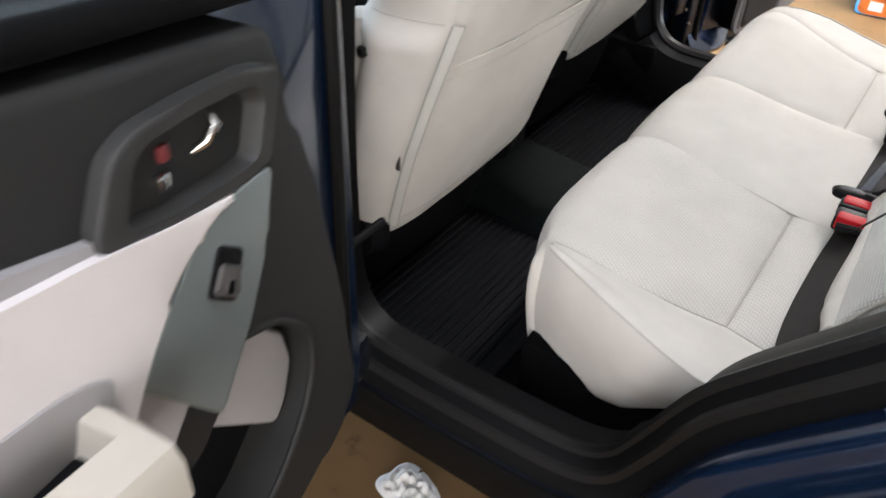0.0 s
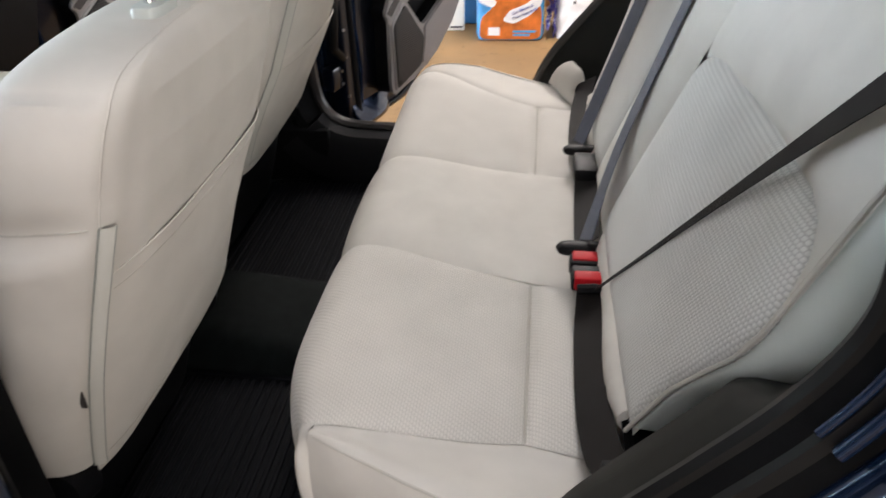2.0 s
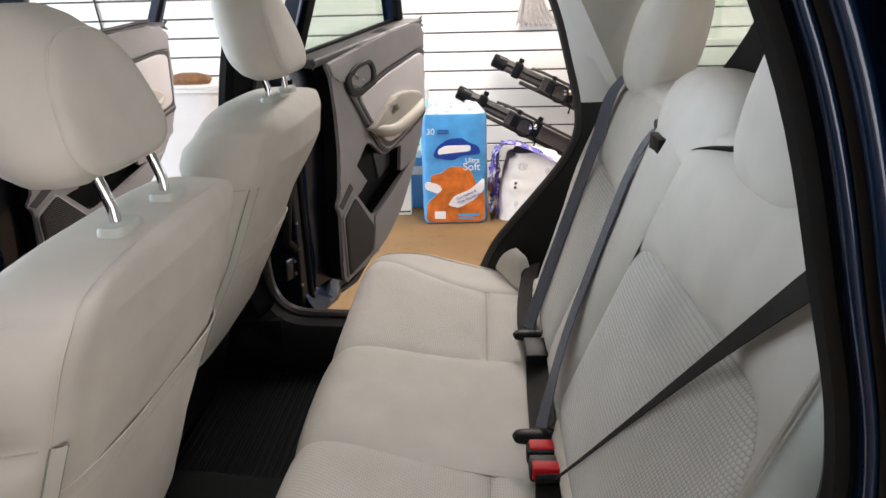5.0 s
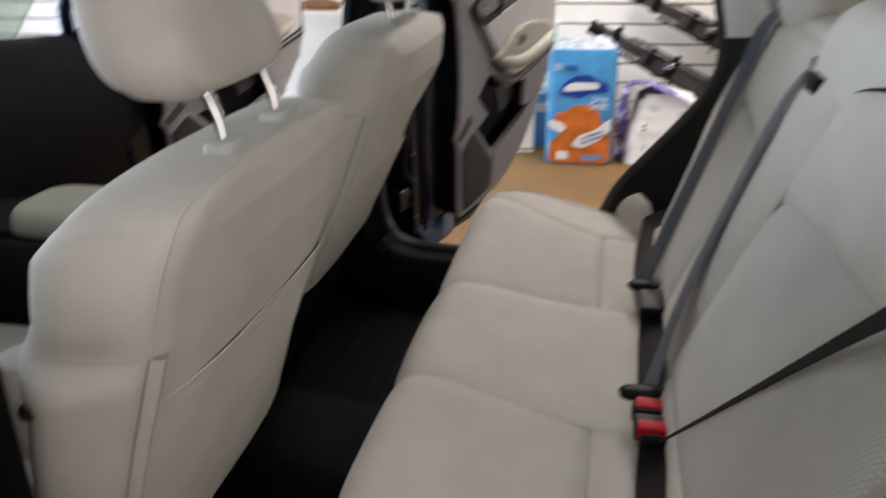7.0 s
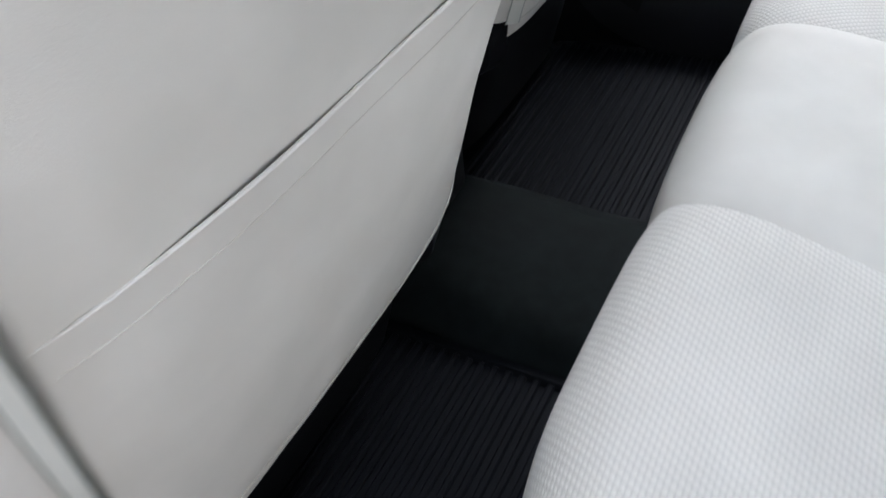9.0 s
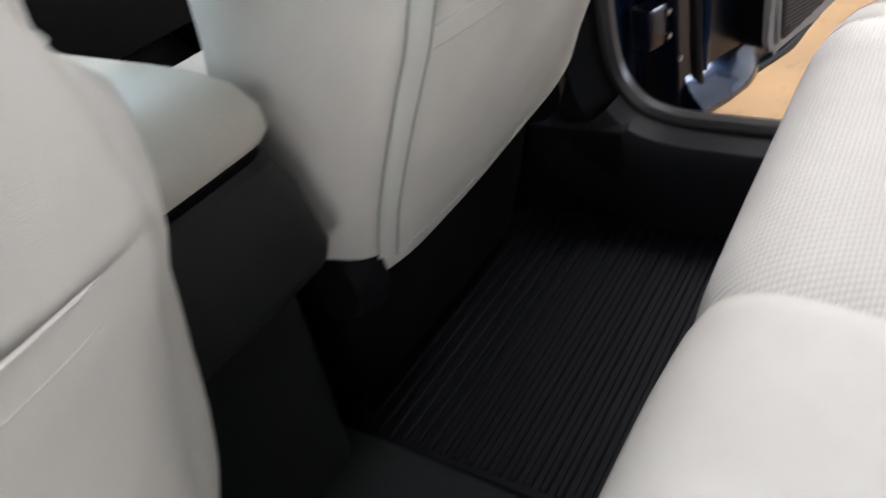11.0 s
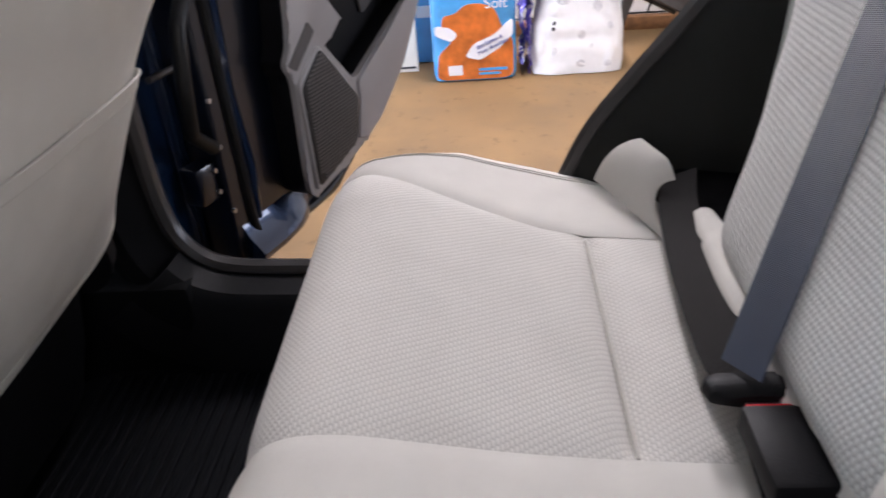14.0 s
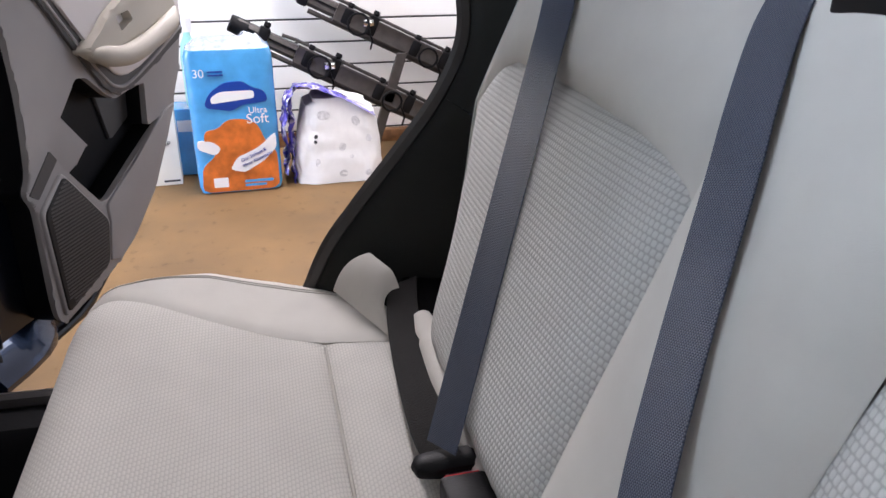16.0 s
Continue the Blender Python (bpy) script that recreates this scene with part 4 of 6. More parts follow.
def front_seat(cx, label, top, low, lean, hem, raised):
    """A front seat; lean: rows of (height, place of the rear face); raised: how far the side panel's foot stands over the tip."""
    seam_z = low + 0.427
    seat = thing("front_seat", (cx, 0, 0.42), label, "car seat", "front seats")
    off = -0.42

    def rear_y(z):
        return lerp(lean, z) + (0.026 if cx > 0 else 0.008) * max(0, (z - top + 0.05) / 0.05) ** 2

    # outline of the rear panel, from its lower corner up the side and over to the middle: half width, height
    line = spline([(x, 0, z) for x, z in ((0.200, low), (0.216, low + 0.042), (0.228, low + 0.12), (0.238, low + 0.22), (0.244, low + 0.34), (0.249, low + 0.42), (0.250, top - 0.090), (0.243, top - 0.050), (0.222, top - 0.020), (0.175, top - 0.007), (0.10, top - 0.001), (0.04, top))], 6)
    n = len(line) - 1

    def out_dir(i):
        d = line[min(i + 1, n)] - line[max(i - 1, 0)]
        return Vector((d.z, 0, -d.x)).normalized()

    def half_at(z):
        return lerp([(p.z, p.x) for p in line[:38]], z)

    def widen(x, z):
        """The edge without a zip is drawn in where the pocket's hem ends."""
        if x < 0:
            return x
        if cx > 0:
            return x * lerp(((low, 1.05), (low + 0.08, 1.02), (low + 0.2, 1.01), (low + 0.27, 0.985), (low + 0.33, 1.0)), z)
        return x * lerp(((low, 1.05), (low + 0.046, 1.08), (low + 0.097, 1.15), (low + 0.16, 1.17), (low + 0.226, 1.175), (low + 0.34, 1.12), (low + 0.39, 1.09), (low + 0.44, 1.03), (low + 0.5, 1.0)), z)

    def nip(x, z):
        """The same edge of the pocket is drawn forward below the shoulder."""
        if x <= 0:
            return 0.0
        turn = 0.026 * max(0, (x - 0.13) / 0.12) ** 2 * min(1, max(0, (z - low - 0.36) / 0.08)) * min(1, max(0, (top - z) / 0.06))
        if cx > 0:
            return turn + lerp(((low, 0.0), (low + 0.05, 0.008), (low + 0.12, 0.026), (low + 0.20, 0.041), (low + 0.28, 0.045), (low + 0.32, 0.030), (low + 0.36, 0.010), (low + 0.41, 0.0)), z) * (x / 0.25) ** 2.2
        return turn + lerp(((low, 0.0), (low + 0.046, 0.0), (low + 0.097, 0.020), (low + 0.16, 0.032), (low + 0.226, 0.038), (low + 0.28, 0.030), (low + 0.32, 0.016), (low + 0.36, 0.011), (low + 0.42, 0.006), (low + 0.47, 0.0)), z) * (x / 0.24) ** 3

    def reach(z):
        """How far ahead of the rear edge the side stands widest."""
        if cx > 0:
            return lerp(((low, 0.075), (low + 0.08, 0.090), (low + 0.20, 0.138), (low + 0.28, 0.148), (low + 0.317, 0.154), (low + 0.347, 0.149), (low + 0.377, 0.136), (low + 0.397, 0.117), (seam_z, 0.085), (seam_z + 0.018, 0.095), (seam_z + 0.043, 0.105), (top - 0.06, 0.106), (top, 0.078)), z)
        return lerp(((low, 0.058), (low + 0.08, 0.065), (low + 0.26, 0.080), (low + 0.38, 0.094), (seam_z - 0.012, 0.104), (seam_z + 0.03, 0.092), (top - 0.06, 0.098), (top, 0.070)), z)

    def flare(z):
        """How far the side stands out beyond the rear edge."""
        return lerp(((low, 0.046), (low + 0.08, 0.050), (low + 0.26, 0.044), (low + 0.36, 0.042), (seam_z - 0.030, 0.044), (seam_z - 0.004, 0.022), (seam_z + 0.006, 0.022), (seam_z + 0.035, 0.030), (top - 0.08, 0.028), (top - 0.03, 0.018), (top, 0.004)), z)

    def bow(x, z):
        h = half_at(z)
        full = 0.018 * max(0, 1 - abs(z - top + 0.10) / 0.12) if cx > 0 else 0.0
        return -(full + lerp(((low, 0.004), (low + 0.08, 0.018), (low + 0.28, 0.022), (top - 0.1, 0.020), (top, 0.003)), z)) * (1 - min(1, abs(x) / h) ** 3)

    def rear(a, b):
        f = (0.3 + 0.7 * b) * n
        i = min(int(f), n - 1)
        p = line[i].lerp(line[i + 1], f - i)
        x = (2 * a - 1) * p.x
        edge = max(0, min(p.x - abs(x), (top - p.z) * 1.2))
        y = rear_y(p.z) + bow(x, p.z) * min(1, edge / 0.05) + nip(x, p.z) + 0.010 * math.exp(-(edge / 0.010) ** 1.3)
        y += 0.0020 * noise.noise(Vector((x * 9, p.z * 9, cx * 7))) + 0.0008 * noise.noise(Vector((x * 30, p.z * 14, cx * 3)))
        return Vector((widen(x, p.z), y, p.z + off))
    part("backrest", sheet(rear, 56, 3 * n), CLOTH, seat, "smooth pale beige backrest")
    section = ((-0.25, -0.02), (0.10, 0.02), (0.28, 0.09), (0.50, 0.22), (0.72, 0.40), (0.90, 0.62), (1.0, 0.82), (0.96, 1.0), (0.72, 1.2), (0.25, 1.38), (-0.6, 1.48), (-2.0, 1.5))
    rows = []
    for s in (-1, 1):
        seq = range(n + 1) if s < 0 else range(n, -1, -1)
        for i in seq:
            p, o = line[i], out_dir(i)
            if p.z < low + 0.036:
                continue
            row = []
            for e, f in section:
                d, w = reach(p.z) * f, flare(p.z)
                lift = (raised - 0.036) * min(1, max(0, f)) * max(0, 1 - (p.z - low - 0.036) / 0.12)
                tuck = 0.0035 * math.exp(-((p.z - seam_z) / 0.005) ** 2) * (0.05 < f < 1.2)
                q = p + o * (e * w * (1.0 if o.z < 0.5 else 0.6) - tuck)
                wave = 0.0022 * noise.noise(Vector((d * 16 + s, p.z * 13, cx * 5)))
                row.append(Vector((widen(s * q.x, p.z) + s * wave * min(1, max(0, f)), rear_y(p.z) + nip(s * p.x, p.z) + 0.010 + d, q.z + lift + off)))
            rows.append(row)
    part("side_wrap", loft(rows, close=False, caps=False), CLOTH, seat, "smooth pale side and top panel")
    depth = lambda z: reach(z) * 1.5
    part("front_face", loft([[(x, rear_y(z) + depth(z) * 0.96, z + off) for x in (-h, -h * 0.6, 0, h * 0.6, h)] for z, h in ((low, 0.19), (0.9, 0.25), (1.1, 0.25), (top - 0.03, 0.21), (top - 0.006, 0.15))], close=False, caps=False), WEAVE, seat, "pale woven front face")
    part("edge_seam", tube([(widen(s * p.x, p.z), rear_y(p.z) + nip(s * p.x, p.z) + 0.0115, p.z + off) for s, seq in ((-1, line[30:]), (1, line[30:][::-1])) for p in seq], 0.0014, 6), CLOTH, seat)

    # map pocket on the rear: a stitched hem band above, a foot that hangs lower at the zip
    def pocket(a, b):
        q = 2 * a - 1
        foot = low + 0.020 * (q + 1) + 0.040 * max(0, (q - 0.78) / 0.22) ** 2
        head = hem - 0.010 * abs(q) ** 4 - (0.016 if cx > 0 else 0.008) * max(0, q) ** 3
        z = foot + (head - foot) * b
        x = q * (half_at(max(z, low)) + 0.0005)
        tight = 1 - abs(q) ** 8
        slack = (0.005 if cx > 0 else 0.003) * math.exp(-((q - 0.62) / 0.28) ** 2) * b ** 5
        out = tight * (0.0022 + 0.005 * math.sin(math.pi * min(1, b * 1.02)) + slack) - 0.008 * (1 - tight)
        out += 0.0016 * noise.noise(Vector((q * 3, z * 12, cx * 9))) * tight
        curl = 0.012 * max(0, (foot + 0.02 - z) / 0.02) ** 2
        return Vector((widen(x, z), rear_y(z) + bow(x, z) + nip(x, z) - out + curl, z + off))
    part("map_pocket", sheet(pocket, 48, 48), CLOTH, seat, "pale stretched map pocket")
    part("pocket_hem", tube([pocket(0.03 + 0.90 * a / 40, 1.0) for a in range(41)], [0.0006 + 0.0010 * math.sin(math.pi * a / 40) ** 0.4 for a in range(41)], 8), CLOTH, seat)
    part("hem_stitch", tube([pocket(0.04 + 0.88 * a / 40, 0.935) + Vector((0, 0.0002, 0)) for a in range(41)], 0.0007, 5), THREAD, seat)
    part("hem_stitch", tube([pocket(0.04 + 0.92 * a / 40, 0.13) + Vector((0, -0.0002, 0)) for a in range(41)], 0.0009, 5), THREAD, seat)
    zw = 0.9 if cx < 0 else 1.25
    zs = [low + 0.036 + (seam_z - low - 0.036) * k / 30 for k in range(31)]
    strip = [[Vector((-(half_at(z) + w), rear_y(z) + q, z + off)) for w, q in ((-0.006 * zw, -0.0030), (-0.005 * zw, -0.0042), (-0.001, 0.0002), (0.0015, 0.0056), (0.002 + 0.004 * (zw - 1), 0.0098))] for z in zs]
    part("zip_strip", loft(strip, close=False, caps=False), ZIP, seat, "grey-green fastening strip")
    for w, q in ((-0.0064 * zw, -0.0038), (0.0026 + 0.004 * (zw - 1), 0.0100)):
        part("zip_edge", tube([(-(half_at(z) + w), rear_y(z) + q, z + off) for z in zs], 0.0010, 7), PIPING, seat)
    for s in (-1, 1):
        part("side_seam", tube([(widen(s * (half_at(seam_z) + 0.022 * e), seam_z), rear_y(seam_z) + nip(s * half_at(seam_z), seam_z) + 0.010 + reach(seam_z) * f, seam_z + off) for e, f in section[2:9]], 0.0012, 6), THREAD, seat)
    if cx < 0:
        part("side_tag", box(-0.2475, -0.2445, rear_y(0.83) + 0.012, rear_y(0.83) + 0.020, 0.812 + off, 0.842 + off, 0.001), RACK, seat, "small dark sewn tag")
    # seat cushion and its base
    ahead = 0.0 if cx < 0 else 0.035
    cr = []
    for k in range(13):
        t = k / 12
        y = 0.37 + ahead + 0.40 * t
        topz = 0.755 + 0.025 * math.sin(math.pi * t * 0.9) + 0.03 * t
        cr.append([(x, y, z + off) for x, z in squircle(0, topz - 0.055, (0.205 if cx < 0 else 0.245) * (1 - 0.1 * max(0, t - 0.8) / 0.2), 0.06 * (1 - 0.3 * max(0, t - 0.85) / 0.15), 32, 4)])
    part("cushion", loft(cr), WEAVE, seat, "pale woven cushion")
    part("recliner_cover", loft([[(x, y, z + off) for x, y in squircle(0, rear_y(low) + 0.150 - 0.3 * (z - low), hx, 0.12, 32, 5)] for z, hx in ((0.47, 0.225), (0.55, 0.235), (0.64, 0.222), (low + 0.02, 0.205))]), BLACK, seat, "black plastic seat base cover")
    part("cushion_base", box(-0.235, 0.235, 0.37 + ahead, 0.74 + ahead, 0.10, 0.235, 0.02), BLACK, seat, "black seat cushion base")
    for s in (-1, 1):
        part("recliner_cap", tube([(s * 0.205, rear_y(low) + 0.060, low + 0.005 + off), (s * 0.243, rear_y(low) + 0.060, low + 0.005 + off)], [0.055, 0.045], 20), BLACK, seat, "black recliner cap")
        part("seat_rail", box(s * 0.20 - 0.02, s * 0.20 + 0.02, 0.44, 0.78, 0.0, 0.06, 0.004), BLACK, seat, "black seat rail")
    if cx < 0:
        pad = [[(x, y, z + off) for x, y in squircle(-0.243, 0.216, 0.034 * e, 0.036 * e, 28, 2.6)] for z, e in ((0.92, 0.5), (0.94, 0.8), (0.97, 0.95), (1.01, 1.0), (1.033, 0.92), (1.045, 0.7), (1.048, 0.4))]
        part("side_pad", loft(pad), WEAVE, seat, "pale woven side bolster")
        part("lever", tube([(-0.262, 0.205, 1.000 + off), (-0.278, 0.190, 1.004 + off), (-0.288, 0.176, 1.012 + off)], [0.009, 0.009, 0.006], 10), BLACK, seat, "black fold lever")
    # headrest on two chrome posts in collars
    zt = top - 0.003
    front_headrest(seat, zt + (0.062 if cx < 0 else 0.052) + off, zt + (0.245 if cx < 0 else 0.250) + off, 0.100 if cx < 0 else 0.090)
    for dx in (-0.0675, 0.0675):
        part("headrest_post", tube([(dx, 0.050 + ahead, zt - 0.02 + off), (dx, 0.054 + ahead, zt + 0.03 + off), (dx, 0.064 + ahead, zt + 0.06 + off), (dx, 0.080 + ahead, zt + 0.10 + off)], 0.0068, 12), CHROME, seat, "chrome headrest post")
        part("post_collar", loft([[(x, y, z + off) for x, y in squircle(dx, 0.049 + ahead, 0.030 * e, 0.017 * e, 24, 3.5)] for z, e in ((zt - 0.01, 1.0), (zt + 0.010, 1.0), (zt + 0.014, 0.92))]), CLOTH_SIDE, seat, "pale post collar")
    return seat


front_seat(-0.385, "pale beige cloth driver seat seen from behind", 1.222, 0.638, ((0.62, 0.205), (0.638, 0.199), (0.681, 0.187), (0.84, 0.135), (0.95, 0.095), (1.069, 0.048), (1.18, 0.012), (1.25, -0.010)), 1.004, 0.076)
front_seat(0.385, "pale beige cloth passenger seat seen from behind", 1.250, 0.683, ((0.66, 0.272), (0.683, 0.268), (0.724, 0.256), (0.789, 0.228), (0.86, 0.192), (0.945, 0.147), (1.05, 0.105), (1.11, 0.080), (1.25, 0.028)), 0.962, 0.085)

# centre console between the front seats
con = thing("center_console", (0, 0.23, 0.47), "black centre console with pale padded armrest lid", "console")


def console_ring(z, hx, back, front=0.92, flare=0.02):
    pts = squircle(0, (back + front) / 2, 1.0, (front - back) / 2, 48, 8)
    return [(x * (hx + flare * min(1, max(0, (y - back) / 0.15))) + 0.004, y - 0.23, z - 0.47) for x, y in pts]


part("console_body", loft([console_ring(*r) for r in ((0.47, 0.10, 0.31), (0.74, 0.105, 0.30), (0.772, 0.106, 0.262), (0.786, 0.107, 0.238), (0.80, 0.107, 0.232), (0.86, 0.092, 0.230), (0.896, 0.077, 0.231), (0.902, 0.070, 0.236))]), CONSOLE, con, "dark console body")
part("lid_lip", loft([console_ring(*r) for r in ((0.899, 0.066, 0.244), (0.914, 0.066, 0.244))]), BLACK, con)
part("armrest_lid", loft([console_ring(*r, 0.74) for r in ((0.910, 0.066, 0.242), (0.912, 0.074, 0.232), (0.918, 0.078, 0.228), (0.932, 0.079, 0.229), (0.946, 0.074, 0.238), (0.955, 0.062, 0.258), (0.959, 0.042, 0.29))]), ARM, con, "pale padded lid")


# ---- floor mats ----
def floor_mat(x0, x1, y0, y1, z, label):
    mat = thing("floor_mat", ((x0 + x1) / 2, (y0 + y1) / 2, z), label, "floor mat", "rear floor mats")
    hx, hy = (x1 - x0) / 2, (y1 - y0) / 2
    part("mat_base", loft([[(x, y, q) for x, y in squircle(0, 0, hx + e, hy + e, 40, 8)] for q, e in ((0, 0), (0.006, 0), (0.014, -0.004), (0.014, -0.014), (0.006, -0.018))]), MAT, mat)
    n = 20
    for k in range(n):
        yy = -hy + 0.05 + (2 * hy - 0.10) * k / (n - 1)
        part("mat_rib", box(-hx + 0.016, hx - 0.016, yy - 0.0050, yy + 0.0050, 0.005, 0.0115, 0.0022, 1), MAT, mat, smooth=False)
    return mat


floor_mat(0.15, 0.68, -0.03, 0.43, 0.415, "black ribbed rubber mat in the passenger side footwell")
floor_mat(-0.68, -0.15, -0.03, 0.43, 0.415, "black ribbed rubber mat in the driver side footwell")


# ---- doors ----


def car_door(at, phi, flip, label, us=1.0, dz=0.0, wide=True, front=False):
    """A side door hung at its front edge; u runs from the hinge to the latch, w towards the cabin."""
    where = pose(at[0], at[1], dz, 0, 0, (180 + phi) if flip > 0 else -phi)

    def pl(pts, w0, w1, **kw):
        return plate([(u * us, z) for u, z in pts], w0, w1, flip=flip, **kw)

    def bx(u0, u1, w0, w1, z0, z1, bev=0.0):
        lo, hi = sorted((flip * w0, flip * w1))
        return box(u0 * us, u1 * us, lo, hi, z0, z1, bev)

    def tb(pts, r, n=10):
        return tube([(u * us, flip * w, z) for u, w, z in pts], r, n)
    skin = [(0.0, 0.68), (0.02, 0.60), (0.36, 0.60), (0.58, 0.66), (0.74, 0.80), (0.83, 0.98), (0.85, 1.2), (0.84, 1.335), (0.03, 1.25), (0.0, 1.2)] if wide else [(0.0, 0.50), (0.02, 0.46), (0.36, 0.47), (0.58, 0.60), (0.74, 0.78), (0.83, 0.98), (0.85, 1.2), (0.84, 1.335), (0.03, 1.25), (0.0, 1.2)]
    shut = [(0.015, 0.68), (0.035, 0.615), (0.35, 0.615), (0.57, 0.675), (0.73, 0.81), (0.815, 0.99), (0.83, 1.2), (0.82, 1.32), (0.04, 1.245), (0.02, 1.2)] if wide else [(0.015, 0.50), (0.03, 0.475), (0.35, 0.485), (0.57, 0.615), (0.73, 0.795), (0.815, 0.99), (0.83, 1.2), (0.82, 1.32), (0.04, 1.245), (0.02, 1.2)]
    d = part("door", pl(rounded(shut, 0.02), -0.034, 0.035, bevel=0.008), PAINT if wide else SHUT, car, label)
    d.matrix_local = where
    part("outer_skin", pl(rounded(skin, 0.03), -0.055, -0.035, bevel=0.006), PAINT, d, "glossy dark blue outer skin")
    part("door_rubber", tb([(u, 0.038, z) for u, z in [tuple(p)[0::2] for p in spline([(a, 0, c) for a, c in ((0.05, 1.22), (0.055, 1.0), (0.06, 0.8 if wide else 0.7), (0.07, 0.68 if wide else 0.53), (0.14, 0.64 if wide else 0.505), (0.34, 0.635 if wide else 0.515), (0.55, 0.69 if wide else 0.64), (0.70, 0.81), (0.79, 1.0), (0.805, 1.2))], 5)]], 0.009, 8), RUBBER, d, "black door rubber")
    if wide:
        panel = [(0.216, 1.245), (0.205, 1.17), (0.180, 1.085), (0.151, 0.937), (0.127, 0.80), (0.140, 0.765), (0.180, 0.742), (0.25, 0.712), (0.36, 0.70), (0.47, 0.705), (0.58, 0.75), (0.70, 0.855), (0.775, 1.0), (0.792, 1.15), (0.790, 1.325)]
        cave = rounded([(0.303, 1.006), (0.256, 0.985), (0.222, 0.95), (0.210, 0.92), (0.218, 0.87), (0.252, 0.822), (0.303, 0.782), (0.40, 0.75), (0.52, 0.80), (0.61, 0.89), (0.60, 0.94), (0.50, 0.945), (0.42, 0.925), (0.375, 0.93), (0.336, 0.962)], 0.014, 3)
    else:
        panel = [(0.150, 1.256), (0.176, 1.215), (0.185, 1.16), (0.192, 1.09), (0.195, 1.02), (0.194, 0.965), (0.186, 0.896), (0.178, 0.845), (0.157, 0.818), (0.175, 0.79), (0.168, 0.62), (0.170, 0.575), (0.188, 0.555), (0.30, 0.575), (0.385, 0.595), (0.45, 0.625), (0.56, 0.70), (0.64, 0.79), (0.70, 0.86), (0.755, 0.93), (0.785, 1.02), (0.795, 1.15), (0.798, 1.30), (0.770, 1.335), (0.71, 1.340), (0.53, 1.322), (0.34, 1.290)]
        cave = rounded([(0.385, 0.978), (0.352, 0.982), (0.306, 0.940), (0.238, 0.882), (0.256, 0.850), (0.294, 0.806), (0.360, 0.735), (0.385, 0.735), (0.525, 0.796), (0.650, 0.848), (0.577, 0.838), (0.590, 0.930), (0.550, 0.930), (0.468, 0.920), (0.44, 0.935)], 0.008, 3)
    holes = [[(u * us, z) for u, z in cave]]
    # the pocket's shade is put into the colour: black back and core
    part("panel_back", pl(rounded([(0.45 + (u - 0.45) * 0.97, 0.95 + (z - 0.95) * 0.97) for u, z in panel], 0.022), 0.036, 0.044), BLACK, d, "pocket back wall, black to hold its shade")
    if wide:
        part("door_panel", pl(rounded(panel, 0.022), 0.040, 0.098, holes=holes, depth=0.058, bevel=0.010, pierced=True), GREY, d, "grey plastic inner panel with a deep pocket, darkened for shade")
    else:
        part("panel_core", pl(rounded(panel, 0.022), 0.040, 0.0845, holes=holes, depth=0.0445, bevel=0.003, pierced=True), BLACK, d, "black panel edge, partly shade put into the colour")
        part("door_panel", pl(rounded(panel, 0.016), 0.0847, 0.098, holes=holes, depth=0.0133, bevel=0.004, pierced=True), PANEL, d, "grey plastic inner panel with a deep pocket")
    if not wide:
        part("upper_panel", pl(rounded([(0.156, 1.256), (0.180, 1.214), (0.215, 1.200), (0.262, 1.192), (0.33, 1.163), (0.52, 1.213), (0.72, 1.250), (0.787, 1.250), (0.794, 1.300), (0.768, 1.331), (0.71, 1.336), (0.53, 1.318), (0.34, 1.286)], 0.008), 0.09, 0.1035, bevel=0.004), PANEL, d, "grey upper panel")
    if wide:
        part("pocket_wall", pl(rounded([(0.303, 0.994), (0.262, 0.974), (0.230, 0.942), (0.222, 0.90), (0.240, 0.855), (0.258, 0.838), (0.345, 0.925), (0.335, 0.945)], 0.010), 0.0445, 0.080, bevel=0.004), PANEL, d, "grey pocket wall")
        part("pocket_lip", tb([(u, 0.098, z) for u, z in [tuple(p)[0::2] for p in spline([(a, 0, c) for a, c in ((0.303, 1.006), (0.256, 0.985), (0.222, 0.95), (0.211, 0.92), (0.219, 0.87), (0.252, 0.822), (0.303, 0.782), (0.40, 0.75))], 5)]], 0.004, 8), GREY, d)
    else:
        part("pocket_wall", pl(rounded([(0.318, 0.930), (0.250, 0.882), (0.262, 0.852), (0.305, 0.803), (0.352, 0.815), (0.398, 0.842)], 0.004), 0.0445, 0.066, bevel=0.002), PANEL, d, "grey pocket wall")
        # darker grey holds the shade of this wall and the slanted facet
        part("pocket_wall", pl(rounded([(0.47, 0.925), (0.60, 0.935), (0.590, 0.858), (0.500, 0.826)], 0.006), 0.0445, 0.052, bevel=0.002), GREY_MID, d, "pocket back wall in darker grey for its shade")
        part("facet", pl(rounded([(0.236, 0.876), (0.252, 0.855), (0.183, 0.803), (0.163, 0.817)], 0.003), 0.096, 0.1002), GREY_MID, d, "slanted facet beside the grille, darker for its shaded facing")
        lower = [(0.372, 0.716), (0.375, 0.727), (0.50, 0.782), (0.645, 0.853), (0.70, 0.862), (0.64, 0.79), (0.56, 0.70), (0.45, 0.627), (0.385, 0.600), (0.352, 0.612), (0.374, 0.690)]
        part("lower_panel", pl(rounded(lower, 0.005), 0.09, 0.104, bevel=0.003), GREY_LIGHT, d, "pale grey lower panel")
        sp = [(0.252, 0.826), (0.362, 0.697), (0.338, 0.612), (0.188, 0.576), (0.182, 0.775)]
